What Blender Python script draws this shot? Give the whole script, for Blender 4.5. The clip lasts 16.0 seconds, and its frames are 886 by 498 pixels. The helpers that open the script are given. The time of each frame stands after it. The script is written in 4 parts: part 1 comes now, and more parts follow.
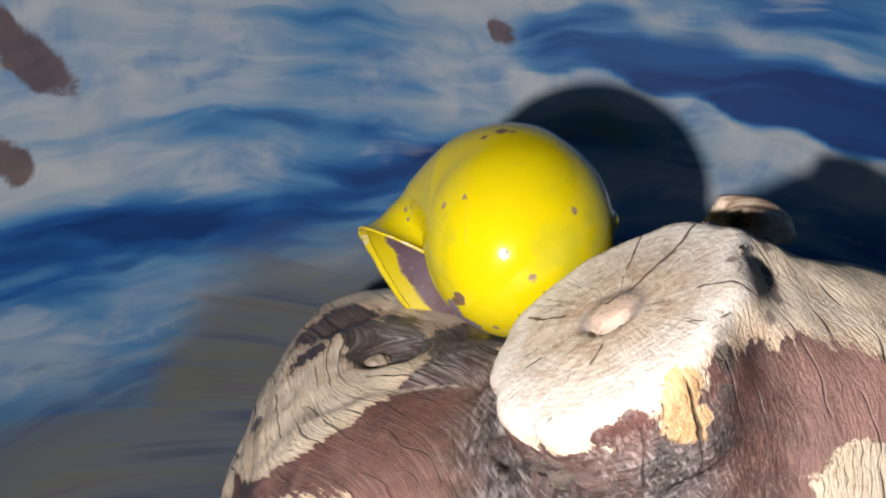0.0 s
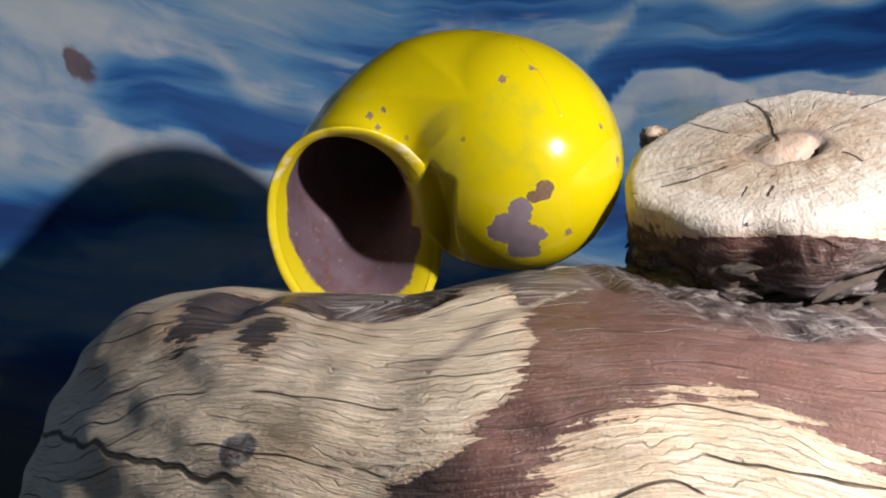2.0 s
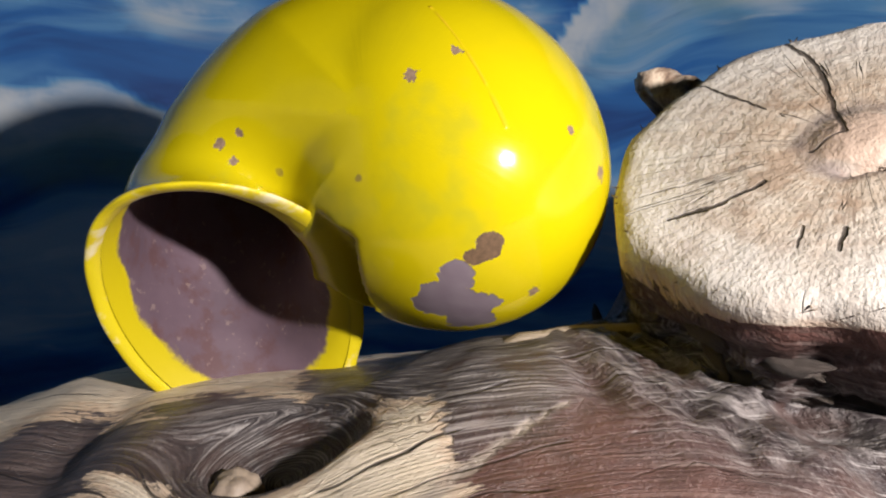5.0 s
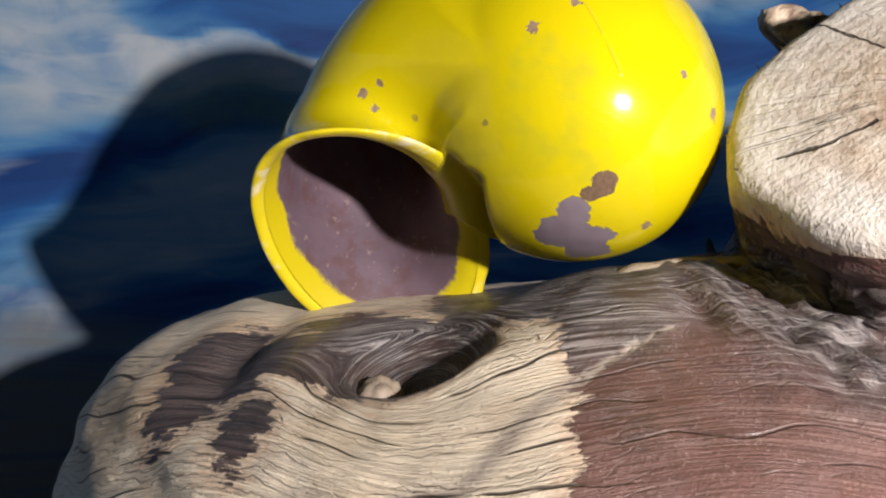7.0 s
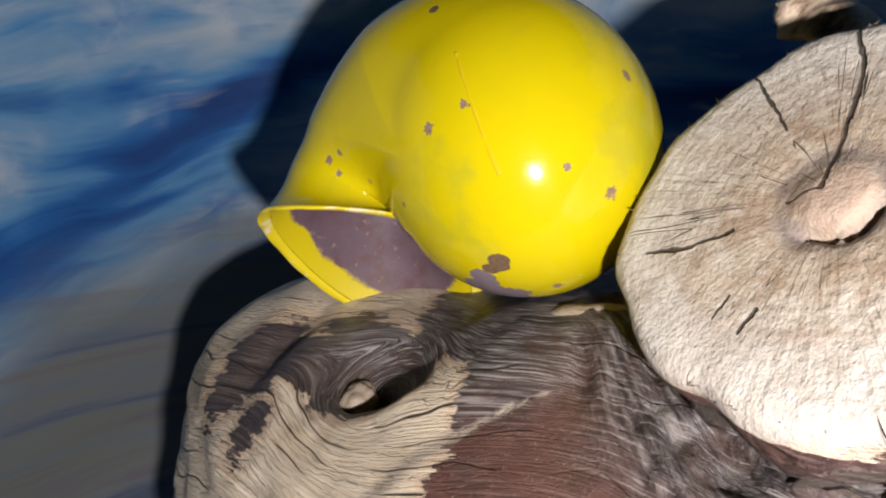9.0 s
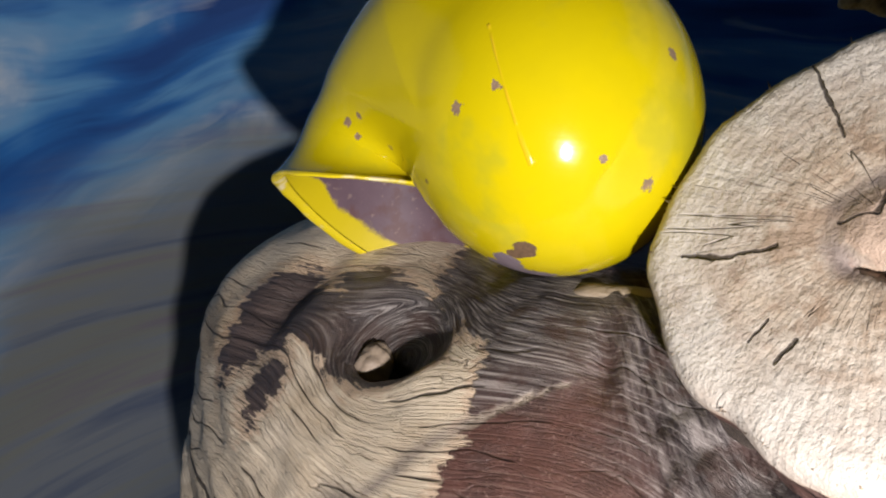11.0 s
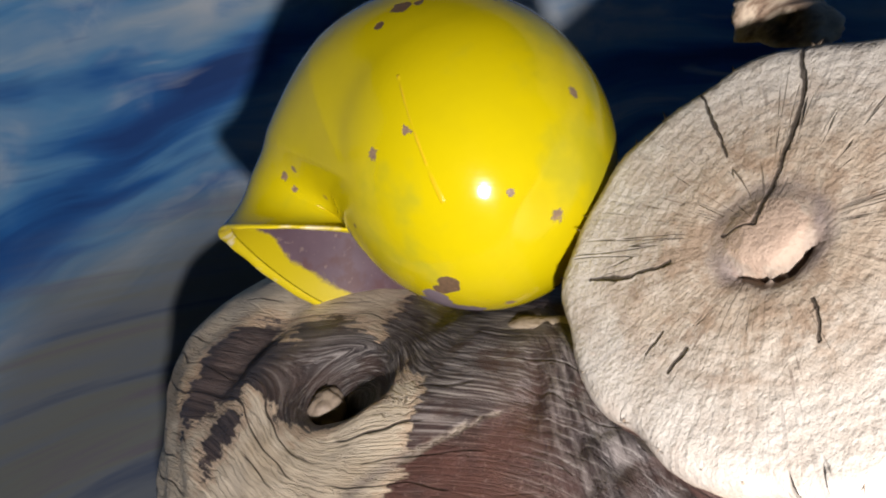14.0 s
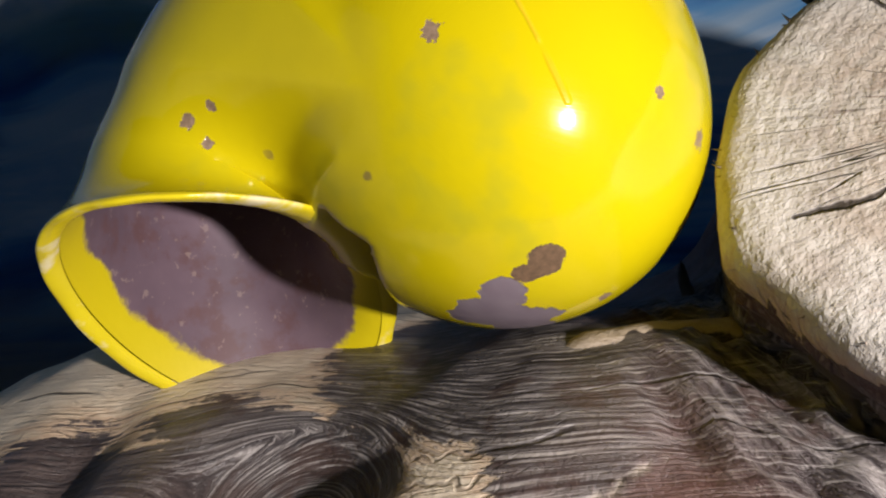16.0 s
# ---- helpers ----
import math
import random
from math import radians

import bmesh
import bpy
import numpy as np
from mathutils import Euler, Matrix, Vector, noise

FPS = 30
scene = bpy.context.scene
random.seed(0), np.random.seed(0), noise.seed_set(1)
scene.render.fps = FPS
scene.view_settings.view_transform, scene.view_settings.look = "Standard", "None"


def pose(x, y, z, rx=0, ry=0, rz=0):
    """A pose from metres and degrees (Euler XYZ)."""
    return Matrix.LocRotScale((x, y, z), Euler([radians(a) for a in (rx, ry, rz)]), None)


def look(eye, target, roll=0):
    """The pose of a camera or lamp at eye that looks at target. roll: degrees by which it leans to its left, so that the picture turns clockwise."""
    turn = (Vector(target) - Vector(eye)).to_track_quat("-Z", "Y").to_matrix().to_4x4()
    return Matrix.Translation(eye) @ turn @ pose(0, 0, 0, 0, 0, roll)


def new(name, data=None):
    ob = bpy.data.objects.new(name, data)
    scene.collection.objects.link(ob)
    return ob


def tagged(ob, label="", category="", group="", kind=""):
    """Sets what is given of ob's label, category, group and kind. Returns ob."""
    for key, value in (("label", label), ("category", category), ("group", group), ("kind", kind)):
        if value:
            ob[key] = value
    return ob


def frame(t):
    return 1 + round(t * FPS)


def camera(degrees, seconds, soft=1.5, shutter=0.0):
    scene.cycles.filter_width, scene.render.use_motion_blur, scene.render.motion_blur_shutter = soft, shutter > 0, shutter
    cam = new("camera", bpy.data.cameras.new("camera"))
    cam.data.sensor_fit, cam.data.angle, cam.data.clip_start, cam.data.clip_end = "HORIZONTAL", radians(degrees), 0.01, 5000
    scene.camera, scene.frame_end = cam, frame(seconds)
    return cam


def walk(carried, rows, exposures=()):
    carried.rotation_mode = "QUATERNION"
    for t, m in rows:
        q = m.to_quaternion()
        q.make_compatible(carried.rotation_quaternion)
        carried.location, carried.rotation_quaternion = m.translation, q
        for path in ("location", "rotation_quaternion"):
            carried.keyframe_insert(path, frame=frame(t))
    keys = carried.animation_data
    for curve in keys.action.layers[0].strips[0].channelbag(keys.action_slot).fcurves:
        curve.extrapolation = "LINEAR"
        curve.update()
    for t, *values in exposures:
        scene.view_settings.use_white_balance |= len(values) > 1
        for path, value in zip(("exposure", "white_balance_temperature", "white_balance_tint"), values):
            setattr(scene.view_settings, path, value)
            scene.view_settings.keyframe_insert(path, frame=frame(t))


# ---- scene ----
cam = camera(57.4, 16.0, soft=2.1)
METRES, EYE, TILT, LEAN, TURN = 0.45, 0.14, -16.0, -3.0, 0.0
ROWS = [
    (0.0, 0.0, 0.0, 0.0, 0.0, 0.0, -0.0),
    (0.5, -0.0298, 0.0196, -0.0156, -7.18, 3.71, 2.15),
    (1.0, -0.0301, 0.1074, -0.0062, -15.72, -0.55, 4.92),
    (1.5, -0.0967, 0.1395, -0.0257, -31.04, 3.09, 6.52),
    (2.0, -0.1951, 0.1961, -0.0779, -53.39, 12.67, 11.07),
    (2.5, -0.2305, 0.2299, -0.0808, -62.49, 15.28, 11.69),
    (3.0, -0.1561, 0.2129, -0.0376, -56.97, 6.44, 14.5),
    (3.5, -0.1273, 0.2185, -0.026, -55.21, 3.49, 15.23),
    (6.0, -0.1171, 0.2055, -0.0222, -49.21, 2.73, 16.19),
    (6.5, -0.132, 0.2066, -0.0246, -47.69, 2.34, 15.45),
    (7.0, -0.1312, 0.1978, -0.0244, -42.52, 0.89, 15.76),
    (7.5, -0.1292, 0.1522, -0.0292, -37.75, 2.11, 17.63),
    (8.0, -0.0807, 0.143, -0.0242, -27.24, -0.99, 18.9),
    (8.5, -0.0625, 0.1269, -0.0028, -21.54, -4.71, 18.78),
    (11.0, -0.0533, 0.1344, 0.0377, -19.43, -17.15, 16.15),
    (11.5, -0.047, 0.1369, 0.0388, -19.1, -16.77, 16.89),
    (12.0, -0.0419, 0.138, 0.0378, -18.82, -16.55, 17.71),
    (12.5, -0.0342, 0.1497, 0.0323, -19.81, -16.92, 18.28),
    (13.0, -0.0326, 0.1528, 0.0333, -19.81, -16.79, 18.39),
    (13.5, -0.0351, 0.1398, 0.0327, -19.36, -15.15, 18.48),
    (14.0, -0.0398, 0.1188, 0.0279, -19.29, -12.43, 19.51),
    (14.5, -0.0563, 0.1205, 0.0244, -23.62, -10.93, 19.6),
    (15.0, -0.08, 0.1704, 0.0164, -32.08, -10.67, 17.99),
    (15.5, -0.0888, 0.1876, 0.0161, -41.51, -9.14, 18.82),
    (16.0, -0.0795, 0.2241, 0.0063, -46.92, -9.93, 18.32),
]
EXPOSURES = [(0.0, 0.35), (0.5, 0.3), (1.0, 0.05), (1.5, 0.1), (2.0, 0.35), (2.5, 0.5), (3.5, 0.4), (6.0, 0.5), (7.0, 0.55), (8.0, 0.25), (11.0, 0.2), (13.5, 0.1), (14.5, 0.08), (15.0, 0.35), (15.5, 0.35), (16.0, 0.3)]
walk(cam, [(t, pose(0, 0, EYE, TILT, LEAN, TURN) @ pose(METRES * x, METRES * y, METRES * z, 90 + pitch, roll, yaw)) for t, x, y, z, yaw, pitch, roll in ROWS], exposures=EXPOSURES)

# ---- world and light ----
world = bpy.data.worlds.new("world")
scene.world = world
world.use_nodes = True
world.node_tree.nodes["Background"].inputs[0].default_value = (0.5, 0.6, 0.8, 1)
world.node_tree.nodes["Background"].inputs[1].default_value = 0.0001

flash = bpy.data.lights.new("flash_lamp", "AREA")
flash.shape, flash.size, flash.energy, flash.color = "DISK", 0.006, 0.30, (1.0, 0.93, 0.905)
flash_ob = new("flash_lamp", flash)
flash_ob.matrix_world = look((-0.029, 0.009, 0.122), (0.014, 0.13, 0.092))


# ---- materials ----
class Nodes:
    """A short hand for node trees."""

    def __init__(self, name, rough=0.5, metal=0.0, spec=0.5):
        self.mat = bpy.data.materials.new(name)
        self.mat.use_nodes = True
        self.tree = self.mat.node_tree
        self.bsdf = self.tree.nodes["Principled BSDF"]
        self.bsdf.inputs["Roughness"].default_value = rough
        self.bsdf.inputs["Metallic"].default_value = metal
        self.bsdf.inputs["Specular IOR Level"].default_value = spec

    def put(self, sock, v):
        if hasattr(v, "is_output"):
            self.tree.links.new(v, sock)
        elif isinstance(v, (tuple, list)) and len(v) == 3 and sock.type == "RGBA":
            sock.default_value = (*v, 1)
        else:
            sock.default_value = v

    def set(self, key, v):
        self.put(self.bsdf.inputs[key], v)

    def math(self, op, a, b=0.0, c=0.0, clamp=False):
        n = self.tree.nodes.new("ShaderNodeMath")
        n.operation, n.use_clamp = op, clamp
        for i, v in enumerate((a, b, c)):
            self.put(n.inputs[i], v)
        return n.outputs[0]

    def vec(self, op, a, b=(0, 0, 0), scale=None):
        n = self.tree.nodes.new("ShaderNodeVectorMath")
        n.operation = op
        self.put(n.inputs[0], a)
        if op not in ("LENGTH", "SCALE"):
            self.put(n.inputs[1], b)
        if scale is not None:
            self.put(n.inputs["Scale"], scale)
        return n.outputs["Value"] if op in ("LENGTH", "DISTANCE", "DOT_PRODUCT") else n.outputs[0]

    def attr(self, name, out="Vector"):
        n = self.tree.nodes.new("ShaderNodeAttribute")
        n.attribute_name = name
        return n.outputs[out]

    def place(self):
        return self.tree.nodes.new("ShaderNodeTexCoord").outputs["Object"]

    def split(self, v):
        n = self.tree.nodes.new("ShaderNodeSeparateXYZ")
        self.put(n.inputs[0], v)
        return n.outputs

    def join(self, x, y, z):
        n = self.tree.nodes.new("ShaderNodeCombineXYZ")
        for i, v in enumerate((x, y, z)):
            self.put(n.inputs[i], v)
        return n.outputs[0]

    def noise(self, v, scale, detail=4.0, rough=0.55, warp=0.0, out="Fac"):
        n = self.tree.nodes.new("ShaderNodeTexNoise")
        self.put(n.inputs["Vector"], v)
        n.inputs["Scale"].default_value = scale
        n.inputs["Detail"].default_value = detail
        n.inputs["Roughness"].default_value = rough
        n.inputs["Distortion"].default_value = warp
        return n.outputs[out]

    def voronoi(self, v, scale, feature="F1", out="Distance"):
        n = self.tree.nodes.new("ShaderNodeTexVoronoi")
        n.feature = feature
        self.put(n.inputs["Vector"], v)
        n.inputs["Scale"].default_value = scale
        return n.outputs[out]

    def span(self, v, a, b, c=0.0, d=1.0, smooth=True):
        n = self.tree.nodes.new("ShaderNodeMapRange")
        n.interpolation_type = "SMOOTHSTEP" if smooth else "LINEAR"
        for i, w in enumerate((v, a, b, c, d)):
            self.put(n.inputs[i], w)
        return n.outputs[0]

    def mix(self, f, a, b, kind="MIX"):
        n = self.tree.nodes.new("ShaderNodeMix")
        n.data_type, n.blend_type = "RGBA", kind
        self.put(n.inputs[0], f)
        self.put(n.inputs[6], a)
        self.put(n.inputs[7], b)
        return n.outputs[2]

    def ramp(self, f, *stops):
        n = self.tree.nodes.new("ShaderNodeValToRGB")
        r = n.color_ramp
        while len(r.elements) < len(stops):
            r.elements.new(0.5)
        for e, (p, c) in zip(r.elements, stops):
            e.position, e.color = p, (*c, 1)
        self.put(n.inputs[0], f)
        return n.outputs[0]

    def bump(self, height, strength=0.5, distance=0.0003, normal=None):
        n = self.tree.nodes.new("ShaderNodeBump")
        n.inputs["Strength"].default_value = strength
        n.inputs["Distance"].default_value = distance
        self.put(n.inputs["Height"], height)
        if normal is not None:
            self.put(n.inputs["Normal"], normal)
        return n.outputs[0]


def spot_mask(m, p, spots, rag, edge=0.00006):
    """1 inside any of the ragged round spots (x, y, z, radius)."""
    total = None
    for x, y, z, r in spots:
        d = m.math("ADD", m.vec("DISTANCE", p, (x, y, z)), m.math("MULTIPLY", rag, r * 1.1))
        f = m.span(d, r * 0.9 - edge, r * 0.9 + edge, 1.0, 0.0)
        total = f if total is None else m.math("MAXIMUM", total, f)
    return total



# ---- the form of the shell: a globe with the last whorl flaring to its mouth ----
WHORL_TURN = np.array(Euler([radians(a) for a in (-58.995, 36.2435, 130.251)]).to_matrix())
WHORL_FOOT = np.array([0.01991, 0.14074, 0.0970])
K, R0, H0, A0 = 0.14078, 0.021479, 0.012779, 0.009836
OVAL, SLANT_A, SLANT_B, FLARE, SKEW = 1.3206, -0.0732, -0.3048, 0.243, -0.1778
GLOBE_TURN = np.array(Euler([radians(a) for a in (-49.11, 40.82, 133.45)]).to_matrix())
GLOBE = np.array([0.015265, 0.138739, 0.104053])
GLOBE_R = np.array([0.01709, 0.01996, 0.01730])
APEX = np.array([0.0312, 0.1370, 0.1075])


def smooth_min(a, b, k):
    h = np.clip(0.5 + 0.5 * (b - a) / k, 0, 1)
    return b + (a - b) * h - k * h * (1 - h)


def whorl_point(th, ph, shrink=0.0):
    w = math.exp(-(th / 0.5) ** 2)
    t = th + w * (SLANT_A * math.cos(ph) + SLANT_B * math.sin(ph))
    s = math.exp(K * t)
    fa = (1 + FLARE * math.exp(th / 0.12)) * (1 - shrink)
    u = max(R0 + A0 * fa * math.cos(ph), 0.02 * R0)
    w = H0 + A0 * fa * OVAL * math.sin(ph) + SKEW * A0 * fa * math.cos(ph)
    return Vector(WHORL_TURN @ np.array((s * u * math.cos(t), s * u * math.sin(t), s * w)) + WHORL_FOOT)


def shell_field(P):
    L = (P - WHORL_FOOT) @ WHORL_TURN
    r, t = np.hypot(L[..., 0], L[..., 1]), np.arctan2(L[..., 1], L[..., 0])
    s = np.exp(K * t)
    u = r / s - R0
    v = (L[..., 2] / s - H0 - SKEW * u) / OVAL
    slant = (SLANT_A * u + SLANT_B * v) / (np.hypot(u, v) + 1e-6)
    th = t
    for _ in range(5):
        th = t - np.exp(-(th / 0.5) ** 2) * slant
    fa = 1 + FLARE * np.exp(np.minimum(th, 0.1) / 0.12)
    thin = 0.996 - 0.92 * np.clip((-0.45 - th) / 2.5, 0, 1) ** 1.25
    q = np.hypot(u, v)
    tube = (q - A0 * fa * thin) * s
    tube = np.maximum(tube, np.maximum((th + 0.28) * r, (-3.05 - t) * r))
    G = ((P - GLOBE) @ GLOBE_TURN) / GLOBE_R
    globe = (np.linalg.norm(G, axis=-1) - 1) * 0.0175
    globe = smooth_min(globe, np.linalg.norm(P - APEX, axis=-1) - 0.0017, 0.0012)
    blend = 0.0035 + 0.0100 * np.clip((-0.25 - th) / 0.6, 0, 1) * np.clip((th + 2.7) / 1.2, 0, 1) * np.clip((L[..., 2] - 0.004) / 0.006, 0, 1)
    body = smooth_min(tube, globe + 0.0004, blend)
    hollow = (q - A0 * fa * 0.87) * s
    hollow = np.maximum(hollow, np.maximum((-2.0 - t) * r, (t - 0.6) * r))
    return np.maximum(body, -hollow)


def on_shell(p):
    p = np.array(p, dtype=float)
    for _ in range(12):
        f = float(shell_field(p))
        g = np.array([float(shell_field(p + e) - shell_field(p - e)) for e in np.eye(3) * 2e-4]) / 4e-4
        p = p - 0.8 * f * g / max(g @ g, 0.2)
    return tuple(p)


# yellow enamel over a mauve shell, chipped in spots
def chips(*rows):
    return [(*on_shell(c[:3]), c[3]) for c in rows]


BIG_CHIPS = chips((0.0052, 0.1297, 0.0912, 0.0030), (0.0052, 0.1316, 0.0904, 0.0020), (0.0090, 0.1300, 0.0888, 0.0025), (0.0072, 0.1288, 0.0902, 0.0028), (0.0042, 0.1281, 0.0937, 0.0015))
BROWN_CHIPS = chips((0.0050, 0.1251, 0.0960, 0.0014), (0.0044, 0.1264, 0.0950, 0.0009))
SMALL_CHIPS = chips((0.00145, 0.1302, 0.1102, 0.0007), (-0.0068, 0.1454, 0.1058, 0.0005), (-0.0057, 0.1441, 0.1041, 0.0005),
                    (0.0159, 0.1207, 0.1016, 0.0008), (-0.0060, 0.1440, 0.1062, 0.0004), (0.0118, 0.1209, 0.1054, 0.0005),
                    (0.0218, 0.1263, 0.1108, 0.0006), (0.0112, 0.1247, 0.0915, 0.0006), (0.0045, 0.1275, 0.1125, 0.0005))
TOP_CHIPS = chips((0.01105, 0.13983, 0.12162, 0.0013), (0.0080, 0.1395, 0.1206, 0.0007), (0.0128, 0.1390, 0.1218, 0.0006))
SCAR_A, SCAR_B = np.array([0.0063, 0.1315, 0.1170]), np.array([0.0055, 0.1234, 0.1058])
SCAR = [Vector(on_shell(SCAR_A + (SCAR_B - SCAR_A) * i / 6)) for i in range(7)]


def enamel():
    m = Nodes("yellow_enamel", 0.16, spec=0.32)
    p = m.place()
    rag = m.math("SUBTRACT", m.noise(p, 1300, 4, 0.7), 0.5)
    fine = m.noise(p, 2600, 3)
    jag = m.math("ADD", m.math("MULTIPLY", m.math("SUBTRACT", m.noise(p, 520, 2), 0.5), 1.1), m.math("MULTIPLY", rag, 0.45))
    big = spot_mask(m, p, BIG_CHIPS, jag)
    brown = spot_mask(m, p, BROWN_CHIPS + TOP_CHIPS, m.math("ADD", jag, m.math("MULTIPLY", rag, 0.6)))
    # a raised run in the paint
    off = None
    for a, b in zip(SCAR, SCAR[1:]):
        way = (b - a).normalized()
        rel = m.vec("SUBTRACT", p, tuple(a))
        along = m.math("MINIMUM", m.math("MAXIMUM", m.vec("DOT_PRODUCT", rel, tuple(way)), 0.0), (b - a).length)
        gap = m.vec("LENGTH", m.vec("SUBTRACT", rel, m.vec("SCALE", tuple(way), scale=along)))
        off = gap if off is None else m.math("MINIMUM", off, gap)
    off = m.math("ADD", off, m.math("MULTIPLY", m.math("SUBTRACT", m.noise(p, 220, 2), 0.5), 0.0005))
    scar = m.math("MULTIPLY", m.span(off, 0.00004, 0.00024, 1, 0), m.span(m.noise(p, 260, 2), 0.40, 0.52))
    small = spot_mask(m, p, SMALL_CHIPS, m.math("ADD", m.math("MULTIPLY", rag, 2.6), jag))
    # specks scattered over the coat
    cell = m.voronoi(p, 150)
    pick = m.noise(p, 60, 2)
    specks = m.math("MULTIPLY", m.span(m.math("ADD", cell, m.math("MULTIPLY", rag, 0.1)), 0.03, 0.07, 1, 0), m.span(pick, 0.47, 0.51))
    wash = m.noise(p, 45, 5, 0.6)
    col = m.mix(m.span(wash, 0.35, 0.75), (0.50, 0.405, 0.002), (0.43, 0.355, 0.004))
    smudge = m.math("MULTIPLY", m.span(m.noise(m.vec("ADD", p, (3, 1, 2)), 75, 4, 0.6), 0.54, 0.68), 0.5)
    col = m.mix(smudge, col, (0.29, 0.29, 0.02))
    col = m.mix(m.math("MULTIPLY", scar, 0.5), col, (0.62, 0.36, 0.02))
    col = m.mix(m.math("MULTIPLY", specks, 0.8), col, (0.17, 0.12, 0.04))
    col = m.mix(small, col, m.mix(fine, (0.07, 0.045, 0.025), (0.34, 0.235, 0.16)))
    mauve = m.mix(m.noise(p, 500, 4), (0.13, 0.095, 0.12), (0.20, 0.165, 0.185))
    col = m.mix(big, col, mauve)
    col = m.mix(brown, col, m.mix(fine, (0.05, 0.035, 0.02), (0.20, 0.12, 0.07)))
    m.set("Base Color", col)
    bare = m.math("MAXIMUM", big, m.math("MAXIMUM", brown, small))
    m.set("Roughness", m.math("ADD", m.math("MULTIPLY", bare, 0.3), m.span(m.noise(p, 120, 3), 0.3, 0.8, 0.12, 0.24)))
    h = m.math("SUBTRACT", m.math("MULTIPLY", m.noise(p, 90, 3), 0.55), m.math("MULTIPLY", bare, 0.5))
    growth = m.noise(m.vec("MULTIPLY", m.attr("turn"), (14, 0.5, 0)), 1.0, 2)
    h = m.math("ADD", h, m.math("MULTIPLY", growth, 0.08))
    h = m.math("ADD", h, m.math("MULTIPLY", scar, 0.7))
    m.set("Normal", m.bump(h, 0.35, 0.0004))
    m.set("Coat Weight", 0.15)
    m.set("Coat Roughness", 0.05)
    return m.mat


def lining():
    m = Nodes("shell_lining", 0.55, spec=0.3)
    p = m.place()
    n = m.noise(p, 120, 4)
    col = m.mix(n, (0.055, 0.035, 0.05), (0.17, 0.115, 0.14))
    col = m.mix(m.span(m.noise(m.vec("ADD", p, (4, 2, 6)), 210, 5, 0.65), 0.48, 0.64, 0, 0.6), col, (0.10, 0.045, 0.04))
    col = m.mix(m.span(m.noise(p, 900, 4, 0.65), 0.6, 0.68, 0, 0.5), col, (0.26, 0.19, 0.17))
    # the yellow coat runs a little way in
    deep, _, _ = m.split(m.attr("turn"))
    coat = m.span(m.math("ADD", deep, m.math("MULTIPLY", m.math("SUBTRACT", m.noise(p, 300, 4, 0.6), 0.5), 0.12)), 0.09, 0.12, 1, 0)
    col = m.mix(coat, col, (0.50, 0.40, 0.003))
    m.set("Base Color", col)
    m.set("Normal", m.bump(m.noise(p, 400, 3), 0.15, 0.0003))
    return m.mat


def rim_paint():
    m = Nodes("rim_paint", 0.22)
    p = m.place()
    worn = m.span(m.noise(p, 260, 4), 0.54, 0.68)
    m.set("Base Color", m.mix(worn, (0.62, 0.50, 0.012), (0.70, 0.62, 0.36)))
    m.set("Normal", m.bump(m.noise(p, 300, 3), 0.3, 0.0004))
    return m.mat


# drying splits of the sawn end: two ends and half a width each
SPLITS = [(-0.0088, 0.0185, -0.0046, 0.0126, 0.00030), (-0.0046, 0.0126, -0.0033, 0.0083, 0.00034), (-0.0033, 0.0083, -0.0012, 0.0010, 0.00026),
          (-0.0135, -0.0097, -0.0094, -0.0075, 0.00028), (-0.0094, -0.0075, -0.0066, -0.0048, 0.00024), (-0.0159, 0.0115, -0.0084, 0.0060, 0.00018),
          (-0.0001, -0.0107, -0.0003, -0.0128, 0.00026), (-0.0029, -0.0103, -0.0033, -0.0126, 0.00020), (0.0069, -0.0026, 0.0093, -0.0051, 0.00018),
          (-0.0012, 0.0010, -0.0036, -0.0008, 0.00018), (0.0080, 0.0110, 0.0125, 0.0150, 0.00022)]


TAN_WOOD = [(0.0278, 0.0792, 0.1030, 0.0026), (0.0285, 0.0791, 0.0995, 0.0028)]
PALE_SWELLING = [(0.0500, 0.0802, 0.0932, 0.0045), (0.0463, 0.0793, 0.0920, 0.0032)]
RIM_BARK = [(0.0217, 0.0793, 0.0974, 0.0024), (0.0236, 0.0791, 0.0988, 0.0020), (0.0194, 0.0797, 0.0962, 0.0013)]
STAINS = [(0.0367, 0.0946, 0.1135, 0.0008), (0.0428, 0.1003, 0.1135, 0.0010), (0.0421, 0.0960, 0.1118, 0.0013), (0.0418, 0.0940, 0.1109, 0.0012),
          (0.0416, 0.0920, 0.1099, 0.0013), (0.0398, 0.0886, 0.1081, 0.0009)]
BLACK_BARK = [(0.0327, 0.0823, 0.1056, 0.0017), (0.0330, 0.0811, 0.1020, 0.0016), (0.0324, 0.0797, 0.0975, 0.0022), (0.0271, 0.0796, 0.0940, 0.0032)]
GREY_PLUG = [(-0.0316, 0.1370, 0.0648, 0.0022)]


